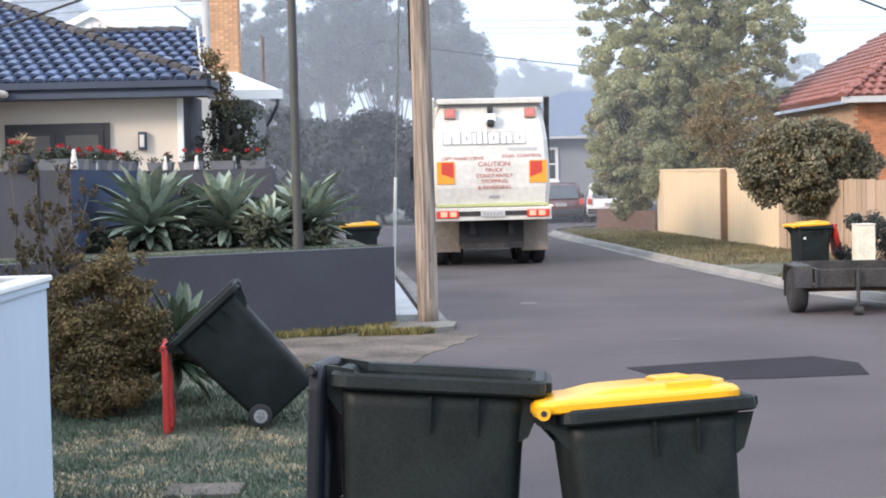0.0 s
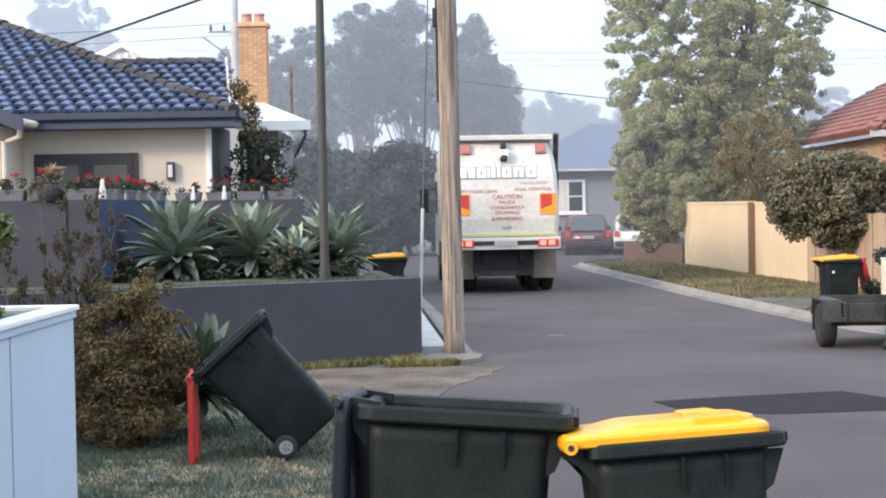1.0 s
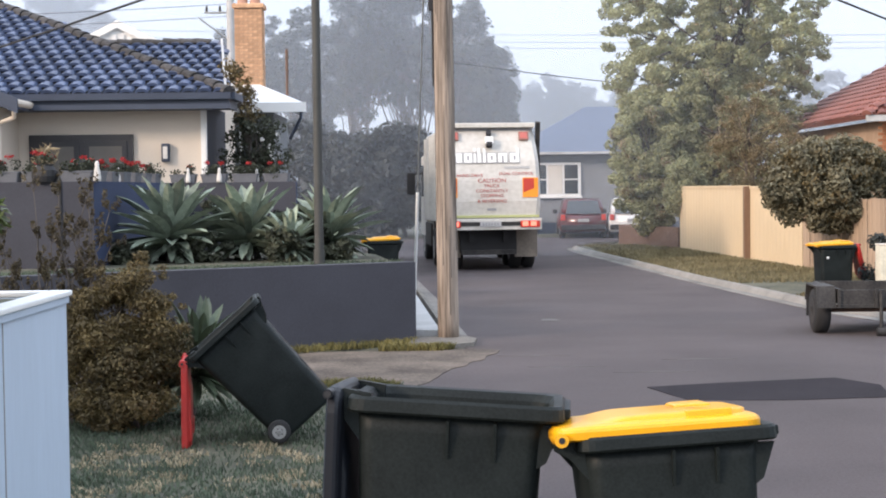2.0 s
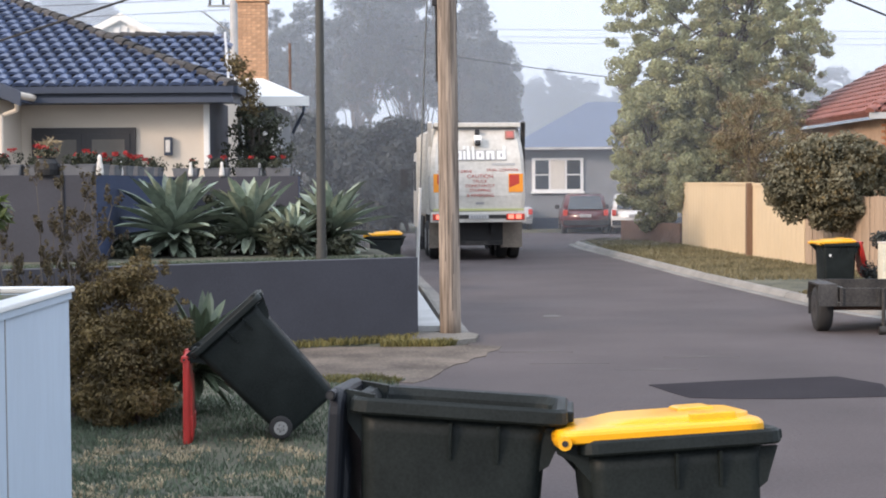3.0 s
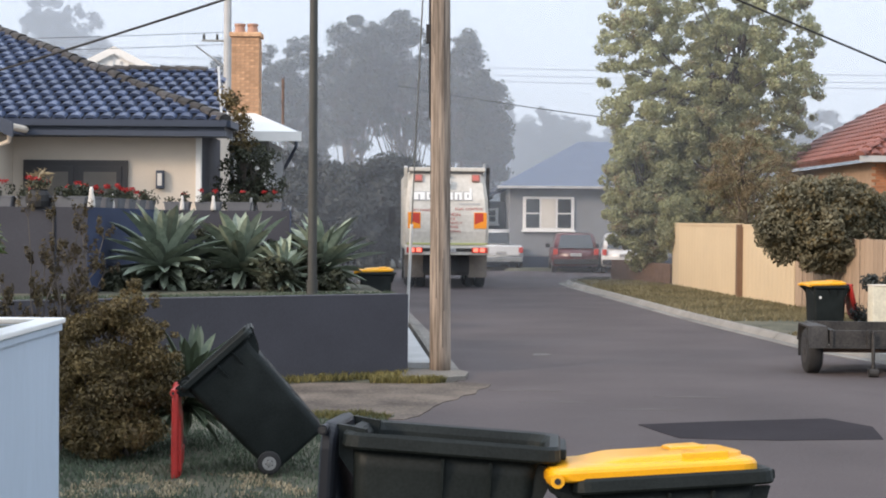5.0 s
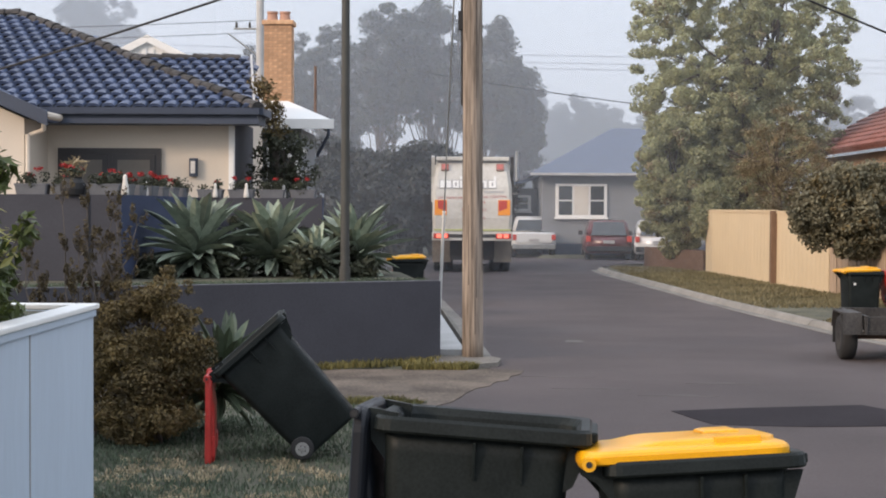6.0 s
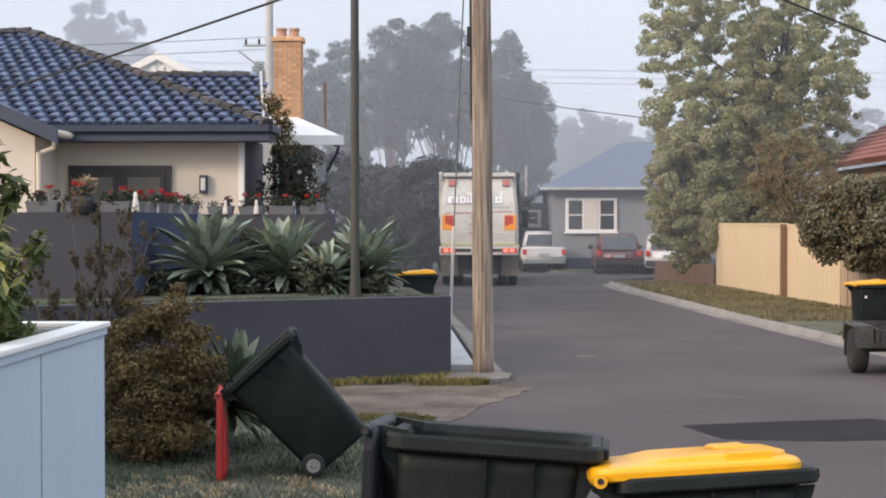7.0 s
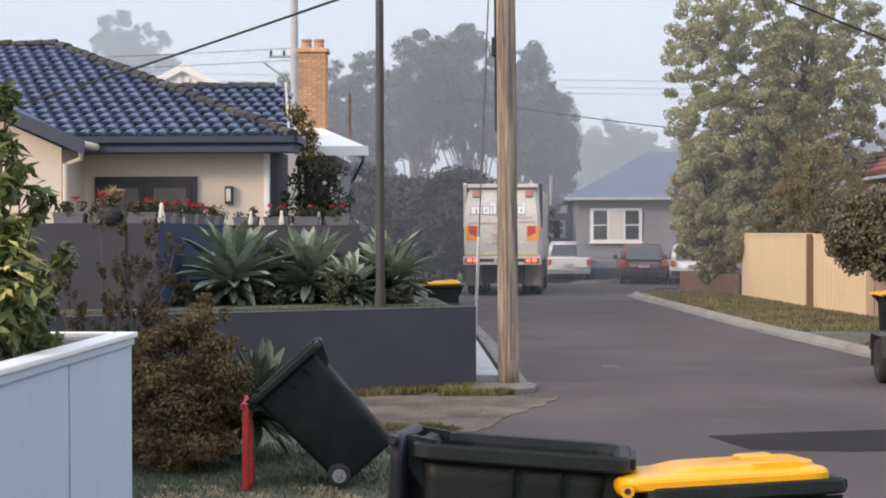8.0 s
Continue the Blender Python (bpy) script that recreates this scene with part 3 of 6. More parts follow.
# ---- houses ----
def tiled_slope(parent, origin, right, up, inside, step=0.3, course=0.34, mat=None, limit=300):
    """Curved tiles laid in courses on a slope; inside(u, v) tells where the slope is."""
    normal = right.cross(up).normalized()
    bm = B()
    prof = [(0.008, -0.03), (0.036, 0.014), (0.085, 0.03), (0.17, 0.03), (0.222, 0.014), (0.258, -0.03)]
    lower = [bm.verts.new((u * step / 0.3, 0, w + 0.06)) for u, w in prof]
    upper = [bm.verts.new((u * step / 0.3, course * 1.08, w + 0.004)) for u, w in prof]
    foot = [bm.verts.new((u * step / 0.3, 0.0, w - 0.0)) for u, w in prof]
    for i in range(5):
        bm.faces.new((lower[i], lower[i + 1], upper[i + 1], upper[i]))
        bm.faces.new((foot[i], foot[i + 1], lower[i + 1], lower[i]))
    me = mesh_of("tile", bm, mat or TILE, False)
    rot = Matrix((right, up, normal)).transposed().to_4x4()
    made = 0
    rest = []
    for j in range(-2, 60):
        for i in range(-60, 60):
            u, v = i * step, j * course
            if inside(u + step / 2, v + course / 2):
                m = Matrix.Translation(origin + right * (u + (j % 2) * step * 0.5) + up * v + normal * random.uniform(0, 0.008)) @ rot
                if made < limit:
                    ob = new("tile", me)
                    ob.parent = parent
                    ob.matrix_basis = m
                    made += 1
                else:
                    rest.append(m)
    if rest:
        bm = B()
        for m in rest:
            bm.from_mesh(me)
            bm.verts.ensure_lookup_table()
            for v in bm.verts[-18:]:
                v.co = m @ v.co
        tagged(part("tile_field", bm, mat or TILE, parent), kind="stuff")


def ridge_caps(parent, a, b, mat=None, step=0.36, r=0.12):
    a, b = Vector(a), Vector(b)
    d = (b - a).normalized()
    turn = d.to_track_quat("Y", "Z").to_matrix().to_4x4()
    bm = B()
    rings = []
    for y, k in ((0, 1.12), (0.08, 1.08), (step + 0.03, 0.86)):
        rings.append([(r * k * math.cos(t) * 1.1, y, r * k * math.sin(t)) for t in [math.pi * i / 6 for i in range(7)]])
    loft(bm, rings, True)
    me = mesh_of("ridge_cap", bm, mat or RIDGE)
    for i in range(int((b - a).length / step)):
        ob = new("ridge_cap", me)
        ob.parent = parent
        ob.matrix_basis = Matrix.Translation(a + d * step * i + Vector((random.uniform(-0.015, 0.015), 0, random.uniform(-0.01, 0.025)))) @ turn


def slab(bm, corners, thick=0.12):
    """A sloping roof plate under its four or three corners."""
    top = [Vector(c) for c in corners]
    n = (top[1] - top[0]).cross(top[2] - top[0]).normalized()
    if n.z < 0:
        n = -n
    loft(bm, [[p - n * thick for p in top], top])


def house_blue():
    h = thing("house", Matrix(), "cream rendered house with a dark blue tiled hip roof", "house")
    part("wall", boxed(-16, -4.6, 30.0, 30.25, 1.0, 3.75), CREAM, h, "cream rendered wall")
    part("wall", boxed(-4.85, -4.6, 30.25, 33.3, 1.0, 3.75), RENDER_GREY, h, "dark grey side wall")
    part("corner_board", boxed(-4.62, -4.52, 29.95, 30.1, 1.0, 3.62), WHITE_PAINT, h, "white corner board")
    bm = B()
    box(bm, -16, -3.95, 29.3, 29.5, 3.66, 3.72)
    box(bm, -16, -3.95, 29.3, 30.0, 3.62, 3.66)
    part("soffit", bm, DARK_TRIM, h)
    part("fascia", boxed(-16, -3.98, 29.36, 29.42, 3.64, 3.86), DARK_TRIM, h)
    part("fascia", boxed(-4.04, -3.98, 29.42, 30.6, 3.64, 3.86), DARK_TRIM, h)
    bm = B()
    prism(bm, [(29.24, 3.8), (29.36, 3.8), (29.36, 3.92), (29.33, 3.92), (29.33, 3.84), (29.27, 3.84), (29.27, 3.93), (29.23, 3.93)], -16, -3.93, "x")
    part("gutter", bm, DARK_TRIM, h, "dark blue steel gutter")
    bm = B()
    prism(bm, [(-3.98, 3.8), (-3.86, 3.8), (-3.86, 3.93), (-3.98, 3.93)], 29.36, 30.6, "y")
    part("gutter", bm, DARK_TRIM, h)
    # hip roof
    peak = Vector((-10.3, 35.4, 6.45))
    eave_l, eave_r = Vector((-16.5, 29.3, 3.92)), Vector((-3.95, 29.3, 3.92))
    back_r = Vector((-4.3, 32.6, 3.92))
    far = Vector((-22, 35.4, 6.45))
    bm = B()
    slab(bm, [eave_l + Vector((-6, 0, 0)), eave_r, peak, far])
    slab(bm, [eave_r, back_r, peak])
    roof = part("roof", bm, TILE_GAP_SHADE, h, "dark blue terracotta tiles with lichened ridges")
    up = Vector((0, peak.y - eave_r.y, peak.z - eave_r.z)).normalized()
    rise = math.hypot(peak.y - eave_r.y, peak.z - eave_r.z)
    run = eave_r.x - peak.x
    tiled_slope(roof, eave_r - Vector((0.02, 0, 0)), Vector((1, 0, 0)), up, lambda u, v: 0 < v < rise and -9.6 < u < -v / rise * run + 0.1, limit=430)
    ridge_caps(roof, eave_r, peak)
    ridge_caps(roof, peak, far)
    # lower gabled roof behind
    a, b = Vector((-10, 33.0, 4.2)), Vector((-4.55, 33.0, 4.2))
    c, d = Vector((-5.05, 36.0, 5.5)), Vector((-10, 36.0, 5.5))
    bm = B()
    slab(bm, [a, b, c, d])
    slab(bm, [d, c, c + Vector((-0.6, 3, -1.3)), d + Vector((0, 3, -1.3))])
    rear = part("rear_roof", bm, TILE_GAP_SHADE, h)
    up2 = (Vector((0, 3.0, 1.3))).normalized()
    tiled_slope(rear, b - Vector((0.02, 0, 0)), Vector((1, 0, 0)), up2, lambda u, v: 0 < v < 3.25 and -4.2 < u < -v / 3.27 * 0.5, limit=160)
    ridge_caps(rear, d, c)
    bm = B()
    loft(bm, [[p + o for o in (Vector((0.0, 0, -0.2)), Vector((0.05, 0, -0.2)), Vector((0.05, 0, 0.12)), Vector((0.0, 0, 0.12)))] for p in (b - Vector((0, 0.1, 0.04)), c)])
    part("barge_board", bm, PALE_CONCRETE, rear, "pale barge capping")
    part("wall", boxed(-9, -4.75, 33.4, 36, 1.0, 4.2), CREAM, h)
    # wing that comes forward, gable towards the street
    part("wing_wall", boxed(-14, -8.2, 28.4, 28.6, 1.0, 3.66), CREAM, h)
    part("wing_wall", boxed(-8.4, -8.2, 28.6, 30.0, 1.0, 3.66), CREAM, h)
    bm = B()
    prism(bm, [(-14, 3.66), (-8.2, 3.66), (-11.1, 4.95)], 28.4, 28.6, "y")
    part("gable_wall", bm, CREAM, h)
    bm = B()
    slab(bm, [Vector((-7.75, 28.0, 3.72)), Vector((-7.75, 31.5, 3.72)), Vector((-11.1, 31.5, 5.2)), Vector((-11.1, 28.0, 5.2))])
    slab(bm, [Vector((-14.4, 28.0, 3.72)), Vector((-14.4, 31.5, 3.72)), Vector((-11.1, 31.5, 5.2)), Vector((-11.1, 28.0, 5.2))])
    part("wing_roof", bm, TILE, h)
    for s in (1, -1):
        bm = B()
        tip, foot = Vector((-11.1, 27.95, 5.22)), Vector((-11.1 + s * 3.45, 27.95, 3.72))
        loft(bm, [[p + o for o in (Vector((0, 0, -0.22)), Vector((0, 0.06, -0.22)), Vector((0, 0.06, 0.05)), Vector((0, 0, 0.05)))] for p in (tip, foot)])
        part("barge_board", bm, DARK_TRIM, h, "dark blue barge board")
    bm = B()
    rod(bm, (-7.78, 28.05, 3.72), (-7.78, 29.9, 3.72), 0.07)
    rod(bm, (-7.8, 28.25, 3.68), (-7.85, 28.45, 3.45), 0.04)
    rod(bm, (-7.85, 28.45, 3.45), (-8.12, 28.5, 3.36), 0.04)
    rod(bm, (-8.12, 28.36, 3.36), (-8.12, 28.36, 1.0), 0.045)
    part("downpipe", bm, CREAM, h, "cream downpipe")
    # double door with screens
    door = part("door_frame", boxed(-7.98, -5.95, 29.93, 30.02, 1.05, 3.17), DOOR_DARK, h, "dark framed glazed double door")
    for x0, x1 in ((-7.86, -7.0), (-6.9, -6.06)):
        part("door_leaf", boxed(x0, x1, 29.91, 29.95, 1.08, 3.05, 0.01), DOOR_DARK, door)
        part("screen_panel", boxed(x0 + 0.1, x1 - 0.1, 29.9, 29.925, 1.3, 2.94), SCREEN, door)
    lampb = boxed(-5.39, -5.23, 29.88, 30.0, 2.62, 2.98, 0.02)
    lamp = part("wall_lamp", lampb, DARK_TRIM, h, "dark box wall lamp")
    part("diffuser", boxed(-5.355, -5.265, 29.86, 29.9, 2.68, 2.92, 0.01), FELT, lamp)
    return h


def chimney_of(parent, x, y, z0, z1, w=0.69, d=0.6):
    stack = part("chimney", boxed(x - w / 2 + 0.012, x + w / 2 - 0.012, y - d / 2 + 0.012, y + d / 2 - 0.012, z0, z1), MORTAR, parent, "orange brick chimney with two terracotta pots")
    bl, bh, gap = 0.23, 0.076, 0.012
    bm = boxed(0, bl - gap, 0, 0.05, 0, bh - gap * 0.9)
    whole = mesh_of("brick", bm, BRICK)
    bm = boxed(0, bl / 2 - gap, 0, 0.05, 0, bh - gap * 0.9)
    halfb = mesh_of("brick", bm, BRICK)
    for j in range(int((z1 - z0) / bh)):
        for face, span in (("front", w), ("side", d)):
            u = 0.0 if j % 2 else -bl / 2
            while u < span - 0.05:
                me, a = (whole, u)
                if u < 0:
                    me, a = halfb, 0.0
                elif u + bl > span + 0.02:
                    me, a = halfb, span - bl / 2
                ob = new("brick", me)
                ob.parent = stack
                push = random.uniform(0, 0.006)
                if face == "front":
                    ob.matrix_basis = Matrix.Translation((x - w / 2 + a, y - d / 2 - push, z0 + j * bh))
                else:
                    ob.matrix_basis = Matrix.Translation((x + w / 2 + push, y - d / 2 + a, z0 + j * bh)) @ pose(0, 0, 0, 0, 0, 90)
                u += bl
    part("crown_course", boxed(x - w / 2 - 0.05, x + w / 2 + 0.05, y - d / 2 - 0.05, y + d / 2 + 0.05, z1 - 0.02, z1 + 0.09, 0.012), BRICK, stack)
    for s in (-0.17, 0.15):
        bm = B()
        loft(bm, [[(x + s + r * math.cos(t), y + r * math.sin(t), z) for t in [i * math.tau / 14 for i in range(14)]] for r, z in ((0.14, z1 + 0.08), (0.13, z1 + 0.2), (0.12, z1 + 0.26), (0.14, z1 + 0.28), (0.14, z1 + 0.33), (0.11, z1 + 0.33), (0.1, z1 + 0.2))])
        part("chimney_pot", bm, TERRACOTTA, stack, "terracotta chimney pot")


def house_white():
    h = thing("house", Matrix(), "grey weatherboard house with a white trimmed roof and brick chimney", "house")
    part("wall", boxed(-14, -4.0, 37.6, 37.8, 0, 4.0), BOARDS, h)
    part("wall", boxed(-4.3, -4.1, 37.8, 42, 0, 4.0), BOARDS, h)
    bm = B()
    slab(bm, [Vector((-14, 37.0, 4.15)), Vector((-3.2, 37.0, 4.15)), Vector((-6.5, 40.5, 5.6)), Vector((-14, 40.5, 5.6))], 0.06)
    slab(bm, [Vector((-3.2, 37.0, 4.15)), Vector((-3.75, 42, 4.15)), Vector((-6.5, 42.5, 5.6)), Vector((-6.5, 40.5, 5.6))], 0.06)
    part("roof", bm, WHITE_PAINT, h, "white painted metal roof")
    part("fascia", boxed(-14, -3.15, 36.93, 36.98, 3.93, 4.16), WHITE_PAINT, h)

    w = part("window", boxed(-4.85, -4.0, 37.5, 37.62, 2.5, 3.5, 0.01), WHITE_PAINT, h)
    part("pane", boxed(-4.77, -4.08, 37.47, 37.52, 2.58, 3.42), WINDOW, w)
    bm = B()
    rod(bm, (-3.3, 37.2, 4.2), (-3.3, 37.2, 3.8), 0.04)
    rod(bm, (-3.3, 37.2, 3.8), (-3.6, 37.5, 3.3), 0.04)
    part("downpipe", bm, DARK_TRIM, h)
    chimney_of(h, -4.68, 38.6, 4.3, 6.62)
    bm = B()
    rod(bm, (-3.72, 38.2, 4.2), (-3.72, 38.2, 5.55), 0.035)
    part("vent_pipe", bm, RUSTY, h, "rust red vent pipe")
    # its high white gable further left
    bm = B()
    prism(bm, [(-12.3, 5.4), (-6.3, 5.4), (-9.3, 6.9)], 44.9, 45.0, "y")
    part("gable", bm, WHITE_PAINT, h, "white slatted gable")
    for i in range(24):
        x = -11.95 + i * 0.23
        top = 6.9 - abs(x + 9.3) * 0.5 - 0.2
        if top > 5.6:
            part("slat", boxed(x - 0.07, x + 0.07, 44.85, 44.9, 5.5, top), WHITE_PAINT, h)
    for s in (1, -1):
        bm = B()
        loft(bm, [[p + o for o in (Vector((0, 0, -0.16)), Vector((0, 0.1, -0.16)), Vector((0, 0.1, 0.06)), Vector((0, 0, 0.06)))] for p in (Vector((-9.3, 44.75, 7.0)), Vector((-9.3 + s * 3.3, 44.75, 5.35)))])
        part("barge_board", bm, WHITE_PAINT, h)
    part("gable_wall", boxed(-12.6, -6.7, 45, 50, 0, 5.5), BOARDS, h)


def window_unit(parent, x0, x1, z0, z1, y, lights, curtain=()):
    w = part("window", boxed(x0, x1, y - 0.06, y + 0.06, z0, z1, 0.01), WHITE_PAINT, parent, "white framed window")
    n = len(lights)
    u = x0 + 0.1
    total = x1 - x0 - 0.2
    for k, share in enumerate(lights):
        v = u + total * share
        if k in curtain:
            part("pane", boxed(u + 0.05, v - 0.05, y - 0.08, y - 0.05, z0 + 0.1, z1 - 0.1), CURTAIN, w, "drawn pale curtain behind glass")
        else:
            mid = (z0 + z1) / 2
            part("pane", boxed(u + 0.035, v - 0.035, y - 0.085, y - 0.05, z0 + 0.1, mid - 0.03), WINDOW, w)
            part("pane", boxed(u + 0.035, v - 0.035, y - 0.085, y - 0.05, mid + 0.03, z1 - 0.1), WINDOW, w)
        u = v
    part("sill", boxed(x0 - 0.05, x1 + 0.05, y - 0.14, y, z0 - 0.08, z0, 0.01), WHITE_PAINT, w)


def house_far():
    h = thing("house", Matrix(), "grey weatherboard bungalow with a blue grey roof across the street", "house")
    bm = B()
    for i in range(17):
        prism(bm, [(64.0, i * 0.2), (63.97, i * 0.2), (63.99, i * 0.2 + 0.2), (64.0, i * 0.2 + 0.2)], 3.3, 13, "x")
    box(bm, 3.3, 13, 64.0, 64.2, 0, 3.42)
    box(bm, 3.3, 3.5, 64.2, 73, 0, 3.42)
    part("wall", bm, BOARDS, h, "grey weatherboards")
    part("plinth", boxed(3.32, 13, 63.9, 63.96, 0, 0.55), DARK_TRIM, h)
    bm = B()
    slab(bm, [Vector((2.8, 63.4, 3.5)), Vector((13.6, 63.4, 3.5)), Vector((9.5, 68.2, 5.6)), Vector((6.6, 68.2, 5.6))])
    slab(bm, [Vector((2.8, 63.4, 3.5)), Vector((2.8, 73, 3.5)), Vector((6.6, 68.2, 5.6))])
    part("roof", bm, SLATE_ROOF, h, "blue grey hip roof")
    part("gutter", boxed(2.75, 13.6, 63.3, 63.42, 3.4, 3.5), PALE_CONCRETE, h)
    window_unit(h, 3.85, 6.0, 1.66, 3.06, 63.95, (0.32, 0.36, 0.32), (1,))
    # lean-to at its side
    part("side_wall", boxed(1.6, 3.3, 68, 68.2, 0, 2.9), BOARDS, h)
    bm = B()
    slab(bm, [Vector((1.2, 67.6, 2.9)), Vector((3.4, 67.6, 3.5)), Vector((3.4, 72, 3.5)), Vector((1.2, 72, 2.9))])
    part("side_roof", bm, SLATE_ROOF, h)
    window_unit(h, 2.2, 3.0, 1.9, 2.6, 67.95, (1.0,))
    bm = B()
    rod(bm, (2.4, 69, 3), (2.4, 69, 4.6), 0.08)
    part("flue", bm, GALV, h)


def house_brick():
    h = thing("house", pose(1.35, 0, 0.17), "orange brick house with a red tiled roof behind the fence", "house")
    bm = B()
    box(bm, 10.9, 22, 42.0, 42.25, 0, 3.6)
    box(bm, 10.9, 11.15, 42.25, 54, 0, 3.6)
    part("wall", bm, MORTAR, h)
    bm = B()
    for j in range(42):
        for i in range(26):
            x = 10.9 + i * 0.23 - (j % 2) * 0.115
            box(bm, x, x + 0.22, 41.985, 42.02, j * 0.086, j * 0.086 + 0.076)
    tagged(part("brickwork", bm, BRICK_WALL, h, "orange brick courses"), kind="stuff")
    part("fascia", boxed(10.3, 22, 41.4, 41.5, 3.55, 3.72), PALE_CONCRETE, h)
    eave = Vector((10.3, 41.4, 3.72))
    peak = Vector((14.8, 46.0, 6.5))
    bm = B()
    slab(bm, [eave, Vector((22, 41.4, 3.72)), Vector((22, 46, 6.5)), peak])
    slab(bm, [eave, Vector((10.3, 54, 3.72)), Vector((14.8, 50, 6.5)), peak])
    roof = part("roof", bm, RED_TILE, h, "red tiled hip roof")
    up = Vector((0, 4.6, 2.78)).normalized()
    tiled_slope(roof, eave, Vector((1, 0, 0)), up, lambda u, v: 0 < v < 5.1 and v / 5.18 * 4.5 - 0.1 < u < 6.2, mat=RED_TILE, limit=150)
    tiled_slope(roof, eave, Vector((0, -1, 0)), Vector((4.5, 0, 2.78)).normalized(), lambda u, v: 0 < v < 5.2 and v / 5.29 * 4.6 - 0.1 < -u < 12.4 - v / 5.29 * 4, mat=RED_TILE, limit=150)
    ridge_caps(roof, eave, peak, RED_TILE)


# ---- fences ----
def fences():
    f = thing("fence", Matrix(), "cream sheet fence with a timber post, ending in palings", "fence")
    a, p, e = Vector((7.42, 46.6, 0.08)), Vector((8.02, 39.2, 0.08)), Vector((8.42, 35.2, 0.08))
    def panel(s, t, hgt, mat, name):
        d = (t - s).normalized()
        n = Vector((-d.y, d.x, 0))
        k = int((t - s).length / 0.16)
        bm = B()
        rows = []
        for i in range(k + 1):
            q = s.lerp(t, i / k) + n * (0.006 if i % 2 else -0.006)
            rows.append([q - n * 0.02, q + n * 0.02, q + n * 0.02 + Vector((0, 0, hgt)), q - n * 0.02 + Vector((0, 0, hgt))])
        loft(bm, rows)
        part(name, bm, mat, f)
        bm = B()
        loft(bm, [[q + n * u + Vector((0, 0, hgt + w)) for u, w in ((-0.04, -0.05), (0.04, -0.05), (0.04, 0.02), (-0.04, 0.02))] for q in (s, t)])
        part("cap_rail", bm, mat, f)
    panel(a, p, 1.92, FENCE_CREAM, "fence_panel")
    panel(p, e, 1.9, FENCE_CREAM, "fence_panel")
    bm = B()
    box(bm, p.x - 0.16, p.x + 0.1, p.y - 0.1, p.y + 0.1, 0, 2.0, 0.02)
    part("post", bm, POST_WOOD, f, "brown timber post")
    q = Vector((11.0, 22.0, 0.08))
    d = (q - e).normalized()
    plank = mesh_of("paling", boxed(-0.01, 0.012, 0.0, 0.18, 0, 1.65, 0.004), FENCE_WOOD)
    turn = d.to_track_quat("Y", "Z").to_matrix().to_4x4()
    for i in range(int((q - e).length / 0.2)):
        ob = new("paling", plank)
        ob.parent = f
        ob.matrix_basis = Matrix.Translation(e + d * (0.2 * i + 0.02) + Vector((random.uniform(-0.01, 0.01), 0, random.uniform(-0.03, 0.02)))) @ turn
    for z in (0.4, 1.3):
        bm = B()
        loft(bm, [[w + o for o in (Vector((0.02, 0, z)), Vector((0.06, 0, z)), Vector((0.06, 0, z + 0.08)), Vector((0.02, 0, z + 0.08)))] for w in (e, q)])
        part("rail", bm, FENCE_WOOD, f)
    # low brown block that stands for the soil and bush slope at the tree's foot
    bm = B()
    prism(bm, [(6.1, 51.5), (7.35, 46.8), (7.55, 46.9), (6.5, 51.6)], 0, 0.75, "z")
    structure("edging_wall", bm, RUSTY, "low brown block for the soil and bush slope under the tree", "edging")


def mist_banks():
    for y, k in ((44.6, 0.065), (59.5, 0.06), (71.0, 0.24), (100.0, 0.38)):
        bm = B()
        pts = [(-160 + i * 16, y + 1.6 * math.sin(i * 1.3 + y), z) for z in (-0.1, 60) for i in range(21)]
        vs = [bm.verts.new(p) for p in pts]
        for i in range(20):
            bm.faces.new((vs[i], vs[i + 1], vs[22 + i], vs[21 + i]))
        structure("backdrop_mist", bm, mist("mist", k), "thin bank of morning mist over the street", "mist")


def shade_wall():
    """A plain wall added out of view to block the sun; its shade lies on the near lawn."""
    bm = B()
    box(bm, -10.0, -9.7, -8, 8.2, 0, 5.2)
    box(bm, -16, -10.0, 7.9, 8.2, 0, 5.2)
    box(bm, -16, -10.0, -8, -7.7, 0, 5.2)
    structure("wall_neighbour", bm, CREAM, "unseen plain wall added to shade the near lawn", "wall")


setting()
shade_wall()
mist_banks()
garden_walls()
house_blue()
house_white()
house_far()
house_brick()
fences()


# ---- wheelie bins ----
def tube_ring(y, z, r, n=14):
    return [(r * math.cos(i * math.tau / n), y, z + r * math.sin(i * math.tau / n)) for i in range(n)]


